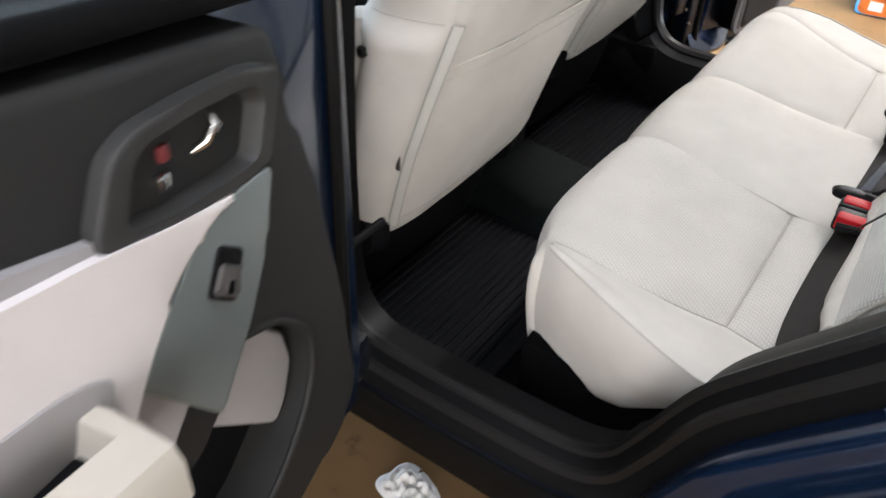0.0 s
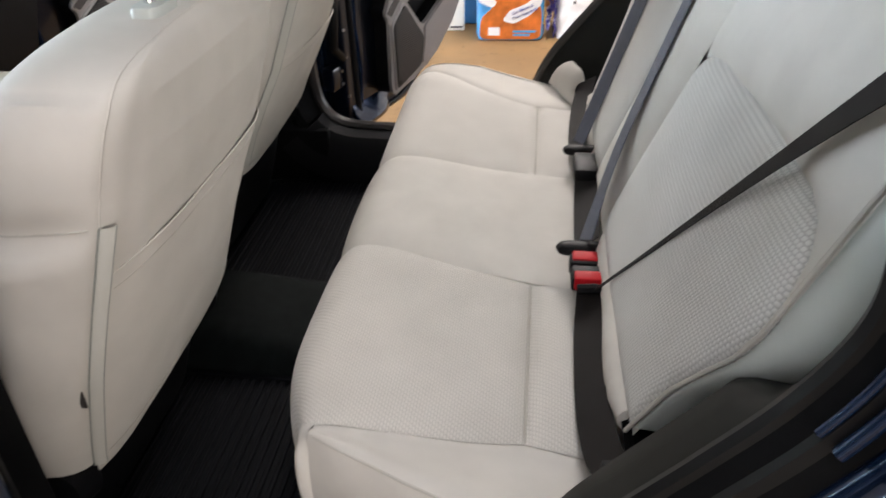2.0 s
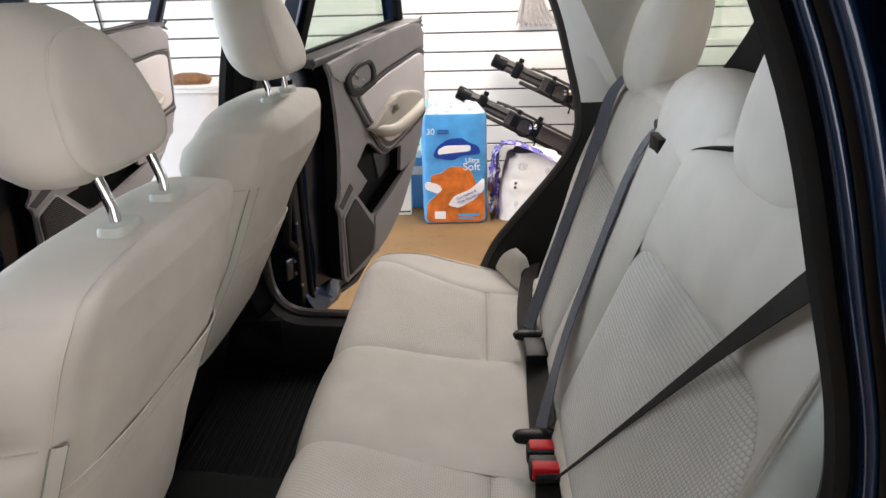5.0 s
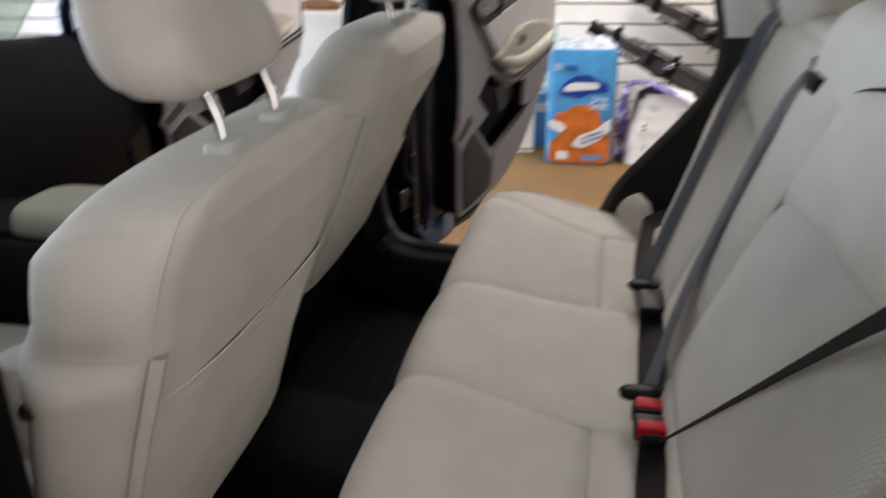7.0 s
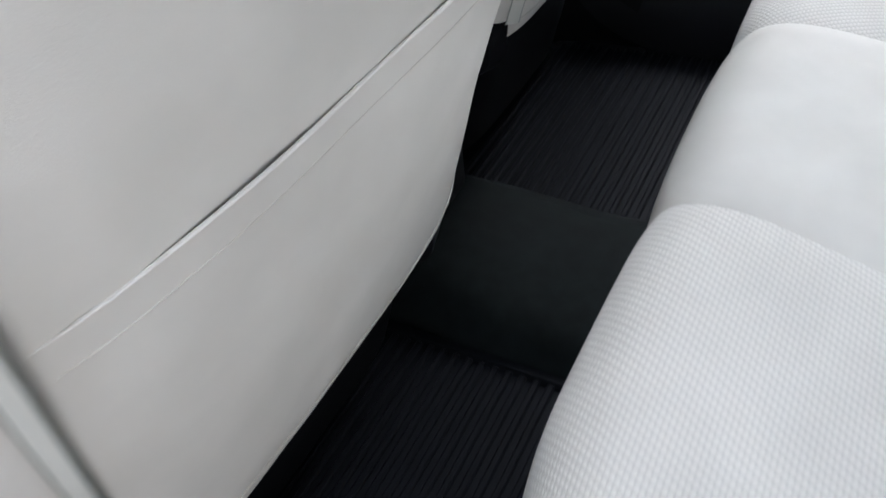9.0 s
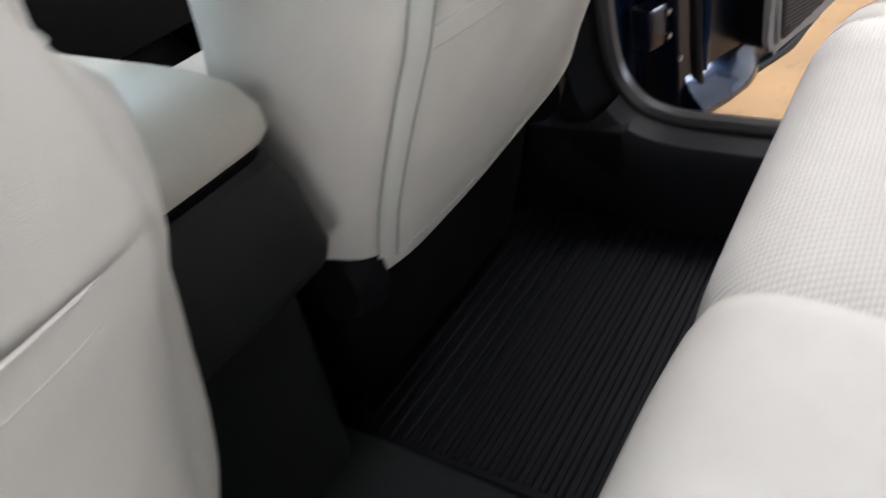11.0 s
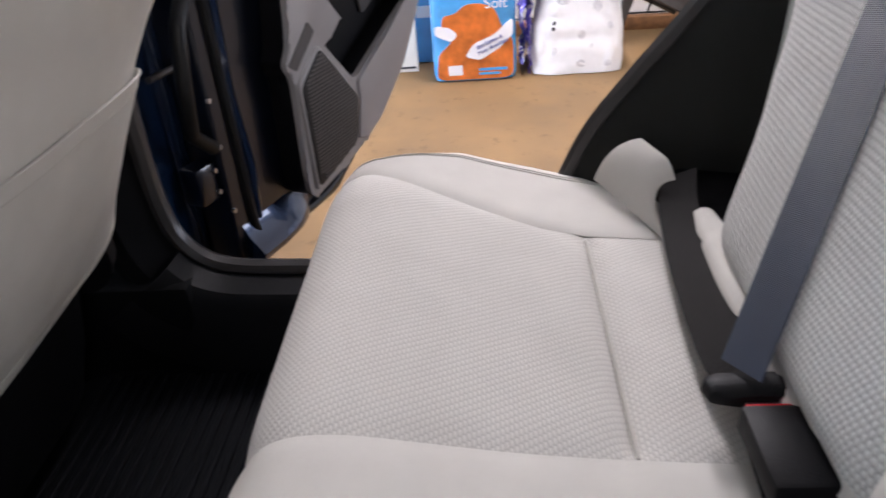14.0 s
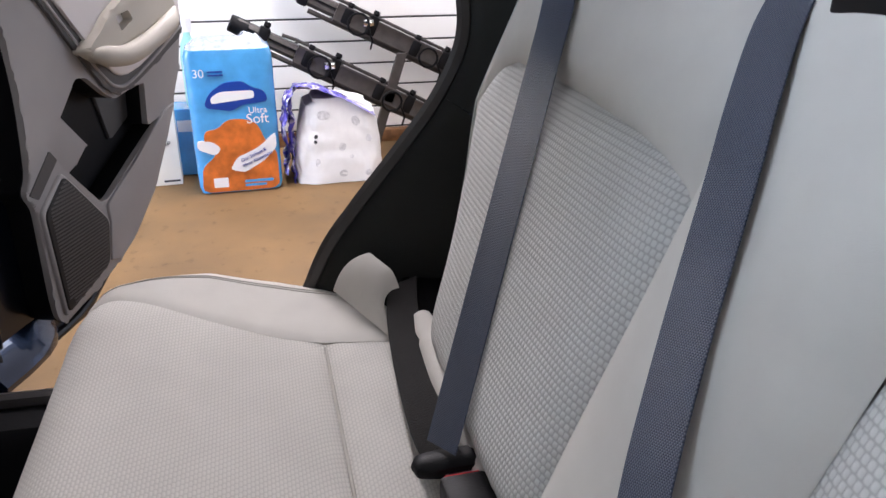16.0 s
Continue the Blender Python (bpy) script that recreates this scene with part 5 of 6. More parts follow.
        part("speaker_rim", pl(rounded([(0.265 + (u - 0.265) * 1.07, 0.70 + (z - 0.70) * 1.055) for u, z in sp], 0.012), 0.088, 0.105, bevel=0.004), GREY_LIGHT, d, "pale grey speaker surround")
        part("speaker_grille", pl(rounded(sp, 0.014), 0.095, 0.108, bevel=0.003), GRILLE, d, "fine mesh speaker grille")
        for k in range(34):
            z = 0.590 + 0.0068 * k
            lo = 0.187 if z > 0.6 else 0.20
            hi = min(0.338 + (z - 0.612) * 0.28 if z > 0.612 else 0.188 + (z - 0.576) * 4.1, 0.362 - (z - 0.697) * 0.853 if z > 0.697 else 9)
            if z > 0.775:
                lo = 0.182 + (z - 0.775) * 1.37
            if hi - lo > 0.02:
                part("grille_slat", bx(lo + 0.007, hi - 0.007, 0.1075, 0.1092, z - 0.0016, z + 0.0016), GREY_MID, d)
    # V-shaped rim, cloth insert, armrest with its pull cup
    rim = [(0.262, 1.150), (0.30, 1.105), (0.36, 1.030), (0.43, 0.952), (0.468, 0.928), (0.53, 0.933), (0.65, 0.968), (0.777, 1.012), (0.783, 1.243), (0.72, 1.245), (0.52, 1.208), (0.33, 1.158)]
    part("insert_rim", pl(rounded(rim, 0.018, 5), 0.092, 0.1065, bevel=0.003), GREY_LIGHT if wide else GREY_MID, d, "grey rim round the insert")
    ins = [(0.306, 1.136), (0.345, 1.090), (0.42, 1.005), (0.478, 0.962), (0.53, 0.964), (0.65, 1.0), (0.764, 1.042), (0.768, 1.228), (0.73, 1.236), (0.52, 1.194), (0.35, 1.150)]
    if not wide:
        # paler bead draws the highlight line along the dark rim
        bead = [tuple(p)[0::2] for p in spline([(a, 0, c) for a, c in ((0.285, 1.138), (0.36, 1.050), (0.43, 0.972), (0.475, 0.944), (0.53, 0.947), (0.65, 0.984), (0.770, 1.027))], 5)]
        part("rim_highlight", tb([(u, 0.1065, z) for u, z in bead], 0.0035, 8), PANEL, d)
    if wide:
        ins = [(0.292, 1.150), (0.326, 1.141), (0.364, 1.122), (0.395, 1.092), (0.424, 1.055)] + ins[3:10] + [(0.48, 1.184), (0.418, 1.174), (0.36, 1.160)]
    part("cloth_insert", pl(rounded(ins, 0.025), 0.10, 0.114, bevel=0.005), DOOR_CLOTH, d, "pale padded insert")
    if wide:
        rings = []
        for k in range(25):
            t = k / 24
            u = 0.440 + 0.335 * t
            zc = 1.050 + 0.045 * t
            close = min(1, t / 0.04) ** 0.5 * max(0, min(1, (1 - t) / 0.25)) ** 0.5
            out = 0.108 + 0.072 * (0.35 + 0.65 * close)
            hh = 0.018 + 0.016 * close
            cup = 0.034 if 0.10 < t < 0.60 else 0.0
            rings.append([(u * us, flip * w, zc + z) for w, z in ((0.10, -hh), (out * 0.9, -hh), (out, -hh * 0.5), (out, hh * 0.5), (out - 0.006, hh * 0.85), (out - 0.034, hh), (out - 0.036, hh - cup), (0.116, hh - cup), (0.112, hh), (0.10, hh))])
        part("armrest", loft(rings), ARM, d, "pale padded armrest with a pull cup")
        part("pull_cup", bx(0.476, 0.635, 0.116, 0.143, 1.052, 1.066, 0.004), BLACK, d, "dark pull cup")
        # grained grey plate, part of its darkness is shadow in the colour
        part("grip_recess", pl(rounded([(0.436, 1.092), (0.452, 1.103), (0.475, 1.111), (0.52, 1.116), (0.62, 1.135), (0.62, 1.06), (0.45, 1.05)], 0.008), 0.111, 0.1165, bevel=0.002), PANEL, d, "grey grained recess behind the armrest, darkened partly for shade")
    else:
        arm = [(0.352, 1.030), (0.372, 1.044), (0.403, 1.060), (0.445, 1.090), (0.507, 1.116), (0.59, 1.122), (0.686, 1.110), (0.718, 1.086), (0.704, 1.050), (0.602, 1.013), (0.474, 0.986), (0.398, 1.003)]
        hollow = [(0.462, 1.083), (0.475, 1.053), (0.524, 1.070), (0.510, 1.090)]
        part("armrest", plate([(u * us, z) for u, z in rounded(arm, 0.018, 5)], 0.10, 0.134, holes=[[(u * us, z) for u, z in rounded(hollow, 0.006)]], depth=0.03, flip=flip, bevel=0.010), ARM, d, "pale padded armrest with a pull cup")
        part("pull_cup", pl(rounded([(0.493 + (u - 0.493) * 0.9, 1.074 + (z - 1.074) * 0.9) for u, z in hollow], 0.006), 0.1042, 0.107), BLACK, d, "dark pull cup")
        part("armrest_ledge", tube([(p.x * us, flip * p.y, p.z) for p in spline([(0.372, 0.124, 1.027), (0.405, 0.136, 1.016), (0.47, 0.145, 1.010), (0.56, 0.147, 1.026), (0.65, 0.145, 1.050), (0.706, 0.130, 1.074)], 4)], [0.020 * min(1, 0.45 + 0.14 * k, 0.35 + 0.16 * (20 - k)) for k in range(21)], 14), ARM, d, "padded grip edge")
    # inner handle in its bezel
    if wide:
        bez = rounded([(0.418, 1.182), (0.414, 1.164), (0.36, 1.158), (0.291, 1.152), (0.254, 1.151), (0.234, 1.206), (0.233, 1.222), (0.262, 1.231), (0.324, 1.235), (0.373, 1.234), (0.395, 1.224)], 0.010)
        hole = rounded([(0.396, 1.176), (0.36, 1.167), (0.30, 1.162), (0.268, 1.162), (0.252, 1.204), (0.264, 1.220), (0.322, 1.224), (0.368, 1.223), (0.381, 1.213)], 0.010)
    else:
        bez = rounded([(0.236, 1.200), (0.30, 1.238), (0.392, 1.250), (0.425, 1.215), (0.418, 1.160), (0.33, 1.138), (0.262, 1.146)], 0.02)
        hole = rounded([(0.262, 1.200), (0.31, 1.226), (0.385, 1.236), (0.404, 1.212), (0.399, 1.176), (0.33, 1.160), (0.278, 1.166)], 0.014)
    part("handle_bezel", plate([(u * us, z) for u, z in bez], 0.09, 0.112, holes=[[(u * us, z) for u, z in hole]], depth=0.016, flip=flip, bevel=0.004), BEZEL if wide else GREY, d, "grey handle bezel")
    part("handle_cup", pl([(0.32 + (u - 0.32) * 0.86, 1.195 + (z - 1.195) * 0.86) for u, z in hole], 0.0925, 0.0972), BLACK, d, "black handle cup")
    part("inner_handle", tb([(0.318, 0.098, 1.190), (0.311, 0.106, 1.197), (0.304, 0.108, 1.206), (0.300, 0.099, 1.215)], [0.003, 0.0045, 0.0045, 0.003]), CHROME, d, "chrome inner handle")
    part("lock_tab", bx(0.340, 0.350, 0.096, 0.1025, 1.196, 1.209, 0.003), LOCK_RED, d, "dull red lock tab")
    part("lock_tab", bx(0.345, 0.356, 0.096, 0.1035, 1.177, 1.191, 0.003), CHROME, d, "chrome lock tab")
    # belt line, window frame and glass
    part("belt_rail", pl(rounded([(0.095, 1.246), (0.80, 1.326), (0.80, 1.352), (0.10, 1.272)], 0.008), 0.0, 0.094, bevel=0.01), TRIM if wide else GREY_MID, d, "dark sill rail")
    part("window_rubber", tb([(0.10, 0.012, 1.276), (0.80, 0.012, 1.356)], 0.008, 8), RUBBER, d)
    frame_pts = [(0.06, 1.25), (0.125, 1.27), (0.30, 1.58), (0.55, 1.62), (0.69, 1.60), (0.735, 1.345), (0.80, 1.35), (0.76, 1.63), (0.70, 1.665), (0.52, 1.672), (0.27, 1.64)]
    if front:
        frame_pts = [(0.06, 1.25), (0.125, 1.27), (0.42, 1.60), (0.60, 1.63), (0.950, 1.615), (0.820, 1.33), (0.850, 1.33), (0.992, 1.655), (0.60, 1.672), (0.38, 1.64)]
    part("window_frame", pl(frame_pts, -0.03, 0.02, bevel=0.004), PAINT, d, "dark blue window frame")
    trim_pts = [(0.095, 1.262), (0.13, 1.27), (0.305, 1.575), (0.55, 1.612), (0.685, 1.592), (0.73, 1.345), (0.765, 1.348), (0.735, 1.615), (0.69, 1.645), (0.52, 1.652), (0.285, 1.62)]
    if front:
        trim_pts = [(0.095, 1.262), (0.13, 1.27), (0.425, 1.594), (0.60, 1.622), (0.942, 1.607), (0.814, 1.335), (0.824, 1.335), (0.962, 1.632), (0.60, 1.652), (0.40, 1.622)]
    part("frame_trim", pl(trim_pts, 0.018, 0.034, bevel=0.003), TRIM, d, "black window trim")
    if not front:
        g = part("window_glass", pl([(0.11, 1.262), (0.30, 1.60), (0.55, 1.63), (0.70, 1.61), (0.755, 1.345)], -0.012, -0.008), GLASS, d, "green tinted door glass")
        g.visible_shadow = False
    if wide:
        # window switch in its satin panel
        sw = [(0.253, 1.150), (0.288, 1.152), (0.338, 1.144), (0.373, 1.108), (0.420, 1.062), (0.353, 0.968), (0.304, 1.034), (0.272, 1.09)]
        part("switch_panel", pl(rounded(sw, 0.010), 0.095, 0.1125, bevel=0.003), SATIN, d, "satin grey switch panel")
        part("switch_base", pl(rounded([(0.326, 1.122), (0.301, 1.103), (0.320, 1.064), (0.347, 1.087)], 0.006), 0.108, 0.1145, bevel=0.002), BLACK, d, "black switch base")
        part("window_switch", pl(rounded([(0.329, 1.108), (0.310, 1.093), (0.321, 1.070), (0.342, 1.087)], 0.005), 0.112, 0.118, bevel=0.002), GREY_MID, d, "dark grey window switch")
        # chrome chip laid on the switch as its glint
        part("switch_glint", pl(rounded([(0.327, 1.092), (0.321, 1.088), (0.325, 1.078), (0.332, 1.082)], 0.002), 0.117, 0.1186), CHROME, d, "small chrome chip for the switch's glint")
    # hinge side: hinges with bolts, check strap, cable boot
    for z in ((0.66,) if wide else (0.66, 1.08)):
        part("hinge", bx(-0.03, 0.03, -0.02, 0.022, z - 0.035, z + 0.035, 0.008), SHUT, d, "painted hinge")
        for q in (-0.02, 0.02):
            part("hinge_bolt", tube([(0.012 * us, flip * 0.02, z + q), (0.012 * us, flip * 0.027, z + q)], 0.005, 6), STEEL, d, "steel bolt")
    part("check_strap", tb([(0.05, 0.0, 0.86), (-0.015, 0.01, 0.862), (-0.075, 0.022, 0.864)], 0.006, 8), BLACK if wide else RACK, d, "slim check strap")
    if not wide:
        part("cable_boot", tb([(0.02, 0.03, 0.96), (-0.02, 0.05, 0.93), (-0.035, 0.05, 0.85), (-0.03, 0.035, 0.76), (0.015, 0.03, 0.72)], 0.013, 10), RUBBER, d, "rubber cable boot")
    if not wide:
        for z in (0.60, 0.72, 0.80, 1.00, 1.15):
            part("shut_bolt", tube([(0.022 * us, flip * 0.034, z), (0.022 * us, flip * 0.039, z)], 0.0045, 6), STEEL, d, "steel bolt")
        ledge = [[(u * us, flip * w, z0 + z) for w, z in ((0.034, 0.085), (0.034 + 0.012 * e, 0.060), (0.034 + 0.032 * e, 0.040), (0.034 + 0.040 * e, 0.030), (0.034 + 0.038 * e, 0.018), (0.034, 0.012))] for u, z0, e in ((0.035, 0.478, 1), (0.10, 0.478, 1), (0.16, 0.480, 0.9), (0.20, 0.481, 0.6), (0.23, 0.482, 0.15))]
        part("lower_ledge", loft(ledge), PAINT, d, "glossy painted lower door ledge")
        part("shut_groove", tb([(0.075, 0.036, 0.56), (0.085, 0.036, 0.66), (0.070, 0.036, 0.80), (0.078, 0.036, 1.0), (0.068, 0.036, 1.2)], 0.011, 8), PAINT, d, "pressed blue rib")
    return d


GRILLE = woven("speaker_mesh", (0.04, 0.039, 0.039), 0.004, 0.004, 0.9, rough=0.5, dark=0.45, sheen=0.0)
car_door((0.885, 0.25), 22, -1, "open rear door with dark grey panel and pale armrest", wide=False)
car_door((-0.852, 0.075), 10.4, 1, "open rear door with pale insert and window switch", dz=-0.03)
car_door((0.885, 1.28), 18, -1, "open front passenger door with its window wound down", us=1.22, wide=False, front=True)

# insert and armrest in dark grey too, the missing light put into colour
fd = part("door", box(-0.05, 0.03, -0.50, 0.46, 0.0, 0.72, 0.03), GREY, car, "closed front driver door, its panel darkened as unlit")
fd.matrix_local = pose(-0.80, 0.78, 0.5)
part("cloth_insert", box(0.025, 0.042, -0.42, 0.40, 0.40, 0.62, 0.012), GREY, fd)
part("armrest", box(0.02, 0.10, -0.36, 0.34, 0.36, 0.41, 0.018), GREY, fd)
part("outer_skin", box(-0.10, -0.05, -0.52, 0.50, -0.02, 0.74, 0.015), PAINT, fd, "dark blue outer skin")
g = part("window_glass", box(-0.04, -0.036, -0.48, 0.44, 0.72, 1.12), GLASS_DARK, fd, "dark door glass")
g.visible_shadow = False
part("window_frame", box(-0.055, -0.015, -0.52, -0.47, 0.70, 1.16, 0.008), TRIM, fd, "black window frame")

# door striker on the near jamb
part("striker", tube(spline([(-0.830, -0.618, 1.100), (-0.856, -0.614, 1.103), (-0.864, -0.598, 1.093), (-0.861, -0.590, 1.080), (-0.834, -0.603, 1.080)], 5), 0.0042, 8), CHROME, car, "chrome door striker")

# check strap bracket and lower hinge leaf on the near middle pillar
part("check_bracket", box(-0.820, -0.784, 0.170, 0.208, 0.800, 0.838, 0.006), STEEL, car, "steel check strap bracket")
part("check_arm", tube([(-0.800, 0.172, 0.815), (-0.835, 0.132, 0.830), (-0.868, 0.098, 0.848)], [0.007, 0.005, 0.005], 8), STEEL, car, "steel check arm")
part("hinge_leaf", box(-0.838, -0.786, 0.160, 0.208, 0.650, 0.705, 0.008), PAINT, car, "painted hinge leaf")
for x, z in ((-0.810, 0.829), (-0.794, 0.806), (-0.822, 0.690), (-0.802, 0.664)):
    part("bracket_bolt", tube([(x, 0.174 if z > 0.75 else 0.164, z), (x, 0.164 if z > 0.75 else 0.153, z + 0.002)], [0.0075, 0.0065], 6), CHROME, car, "bright bolt head")

# ---- seat belts ----
N_BACK = (0.0, 0.92, 0.38)


def buckle(parent, x, y, z, toward, red=0.016, tilt=0, tongue=True, body=0.085):
    """Buckle lying along the seat, its red button at the mouth; tongue plate with its moulded grip."""
    m = pose(x, y, z, tilt, 0, 0) @ Matrix.Diagonal((toward, 1, 1, 1))

    def put(name, bm, mat, label=""):
        for v in bm.verts:
            v.co = m @ v.co
        part(name, bm, mat, parent, label)
    put("buckle", box(-body, 0.0, -0.025, 0.025, -0.014, 0.012, 0.005), BLACK, "black buckle")
    put("release_button", box(-red, 0.004, -0.021, 0.021, -0.009, 0.0145 if red > 0.02 else 0.0095, 0.004), RED, "red release button")
    if tongue:
        ring = []
        for xx, hy, hz in ((0.012, 0.030, 0.006), (0.018, 0.043, 0.010), (0.030, 0.046, 0.011), (0.040, 0.041, 0.008)):
            ring.append([(xx, yy, zz + 0.002) for yy, zz in squircle(0, 0, hy, hz, 28, 3)])
        put("tongue_grip", loft(ring), BLACK, "black tongue grip")
        put("tongue_plate", box(0.0, 0.018, -0.015, 0.015, -0.0015, 0.0015), STEEL, "steel tongue")


def seat_belt(label):
    return thing("seat_belt", (0, 0, 0), label, "seat belt", "rear seat belts")


b1 = seat_belt("grey webbing seat belt over the passenger side backrest")
top_b1, foot_b1 = Vector((0.436, -0.641, 1.248)), Vector((0.240, -0.446, 0.768))
part("webbing", ribbon([(0.545, -0.80, 1.20), (0.500, -0.722, 1.285)] + [top_b1.lerp(foot_b1, k / 5) for k in range(6)], [0.047] * 8, [(0, 0.2, 1), (-0.1, 0.6, 0.8)] + [(-0.30, 0.87, 0.38)] * 6), WEB, b1, "shoulder webbing, its blue-grey sheen put into the colour")
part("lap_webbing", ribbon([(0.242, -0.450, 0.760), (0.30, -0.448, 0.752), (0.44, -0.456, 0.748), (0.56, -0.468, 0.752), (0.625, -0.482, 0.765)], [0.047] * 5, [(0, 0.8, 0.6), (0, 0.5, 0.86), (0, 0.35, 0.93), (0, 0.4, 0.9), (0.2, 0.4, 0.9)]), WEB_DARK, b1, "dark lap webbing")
part("anchor", box(0.610, 0.636, -0.512, -0.480, 0.728, 0.752, 0.004), BLACK, b1, "black belt anchor")
buckle(b1, 0.205, -0.460, 0.752, 1, 0.004)

b2 = seat_belt("grey webbing middle seat belt from a guide beside the headrest")
part("webbing", ribbon([(0.096, -0.655, 1.222), (0.084, -0.630, 1.19), (0.062, -0.604, 1.145), (0.042, -0.583, 1.10), (0.006, -0.541, 1.00), (-0.034, -0.503, 0.915), (-0.085, -0.472, 0.84), (-0.142, -0.446, 0.768)], [0.047] * 8, [N_BACK] * 7 + [(0, 0.8, 0.55)]), WEB, b2, "shoulder webbing, its blue-grey sheen put into the colour")
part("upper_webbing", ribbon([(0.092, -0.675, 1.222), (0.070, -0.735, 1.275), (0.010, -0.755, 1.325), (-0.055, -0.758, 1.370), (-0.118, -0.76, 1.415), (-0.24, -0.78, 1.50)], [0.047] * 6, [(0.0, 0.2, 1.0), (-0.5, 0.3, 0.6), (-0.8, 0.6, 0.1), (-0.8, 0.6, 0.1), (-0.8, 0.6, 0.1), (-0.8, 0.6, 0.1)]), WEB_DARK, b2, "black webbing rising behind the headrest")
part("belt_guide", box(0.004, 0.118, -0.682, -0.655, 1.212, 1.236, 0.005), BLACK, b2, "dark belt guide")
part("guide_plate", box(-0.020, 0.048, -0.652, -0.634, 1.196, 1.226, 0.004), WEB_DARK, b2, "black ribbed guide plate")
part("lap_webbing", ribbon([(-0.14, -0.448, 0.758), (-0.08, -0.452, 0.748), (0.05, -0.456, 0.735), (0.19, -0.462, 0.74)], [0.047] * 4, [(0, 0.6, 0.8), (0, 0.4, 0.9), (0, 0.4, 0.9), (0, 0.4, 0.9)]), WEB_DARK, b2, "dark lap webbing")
buckle(b2, -0.178, -0.444, 0.754, 1, 0.024, body=0.031)

b3 = seat_belt("dark webbing seat belt pulled across the driver side backrest")
foot, high = Vector((-0.280, -0.455, 0.766)), Vector((-0.655, -0.650, 1.272))
run_pts = [foot.lerp(high, k / 6) for k in range(7)] + [Vector((-0.74, -0.70, 1.40))]
broad, slim = [0.009, 0.012, 0.020, 0.030, 0.039, 0.045, 0.047, 0.047], [0.005, 0.006, 0.009, 0.014, 0.021, 0.031, 0.042, 0.047]
run_pts = [p + Vector((0, -0.30, 0.75)) * (w - v) / 2 for p, w, v in zip(run_pts, broad, slim)]
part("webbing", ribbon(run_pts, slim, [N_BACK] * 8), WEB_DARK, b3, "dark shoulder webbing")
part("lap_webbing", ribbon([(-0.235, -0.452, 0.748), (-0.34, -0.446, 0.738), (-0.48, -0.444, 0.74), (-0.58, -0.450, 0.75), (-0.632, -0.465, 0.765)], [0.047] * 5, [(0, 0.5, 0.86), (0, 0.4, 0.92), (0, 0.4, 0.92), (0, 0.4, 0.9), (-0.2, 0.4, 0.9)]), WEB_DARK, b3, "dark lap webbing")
part("anchor", box(-0.645, -0.612, -0.49, -0.445, 0.74, 0.772, 0.004), BLACK, b3, "black belt anchor")
buckle(b3, -0.252, -0.446, 0.754, -1, 0.021, tongue=False, body=0.040)
part("tongue_grip", tube([(-0.270, -0.480, 0.758), (-0.268, -0.455, 0.760), (-0.266, -0.430, 0.756)], 0.008, 8), BLACK, b3, "black tongue grip")

# ---- things by the wall ----
# big pack of paper rolls in printed film
pack = thing("paper_roll_pack", (3.37, -0.175, 0), "tall blue film pack of paper rolls on the floor", "paper pack", rz=2)
rings = []
for k in range(25):
    t = k / 24
    z = 0.004 + 0.70 * t
    e = 1 - 0.05 * max(0, (0.05 - t) / 0.05) ** 2 - 0.05 * max(0, (t - 0.95) / 0.05) ** 2
    ring = []
    for q, (y, x) in enumerate(squircle(0, 0.14, 0.207 * e, 0.14 * e, 72, 7)):
        w = 0.004 * noise.noise(Vector((y * 12, z * 12, x * 12))) + 0.0025 * math.cos(z * 2 * math.pi / 0.118) * (1 if abs(y) > 0.15 or x > 0.2 else 0.4)
        ring.append((x - w, y * (1 + w), z))
    rings.append(ring)
part("film_wrap", loft(rings), FILM_BLUE, pack, "sky blue printed film")
rings = []
for k in range(9):
    t = k / 8
    rings.append([(x + 0.02 * t * noise.noise(Vector((y * 25, x * 25, t))), y * (1 - 0.25 * t), 0.702 + 0.050 * t + 0.045 * t * noise.noise(Vector((y * 18, x * 9, 4)))) for y, x in squircle(0, 0.14, 0.198 - 0.01 * t, 0.13 * (1 - 0.92 * t) + 0.004, 60, 5)])
part("film_top", loft(rings), FILM_CLEAR, pack, "crumpled clear film top")


def print_patch(pts, mat, lift, name, r=0.012, label=""):
    """A printed shape on the pack's front: points are (from the left, height)."""
    bm = bmesh.new()
    vs = [bm.verts.new((-0.0055 - lift, 0.207 - a, h)) for a, h in rounded(pts, r)]
    bm.faces.new(vs)
    r2 = bmesh.ops.extrude_face_region(bm, geom=bm.faces[:])
    for v in (g for g in r2["geom"] if isinstance(g, bmesh.types.BMVert)):
        v.co.x += 0.012
    return part(name, bm, mat, pack, label, smooth=False)


print_patch([(0.02, 0.03), (0.05, 0.012), (0.36, 0.012), (0.395, 0.03), (0.396, 0.20), (0.345, 0.255), (0.31, 0.35), (0.25, 0.375), (0.17, 0.375), (0.12, 0.33), (0.06, 0.325), (0.05, 0.27), (0.09, 0.24), (0.10, 0.20), (0.03, 0.14)], FILM_ORANGE, 0.001, "print_shape", 0.03, "plain orange printed shape")
print_patch([(0.018, 0.235), (0.10, 0.20), (0.13, 0.235), (0.09, 0.272), (0.018, 0.278)], FILM_WHITE, 0.002, "print_band", 0.02)
print_patch([(0.16, 0.125), (0.23, 0.105), (0.33, 0.16), (0.395, 0.225), (0.395, 0.30), (0.30, 0.225), (0.20, 0.185)], FILM_WHITE, 0.002, "print_band", 0.02, "white printed band")
print_patch([(0.075, 0.035), (0.145, 0.035), (0.145, 0.085), (0.075, 0.085)], FILM_WHITE, 0.002, "print_label", 0.004)
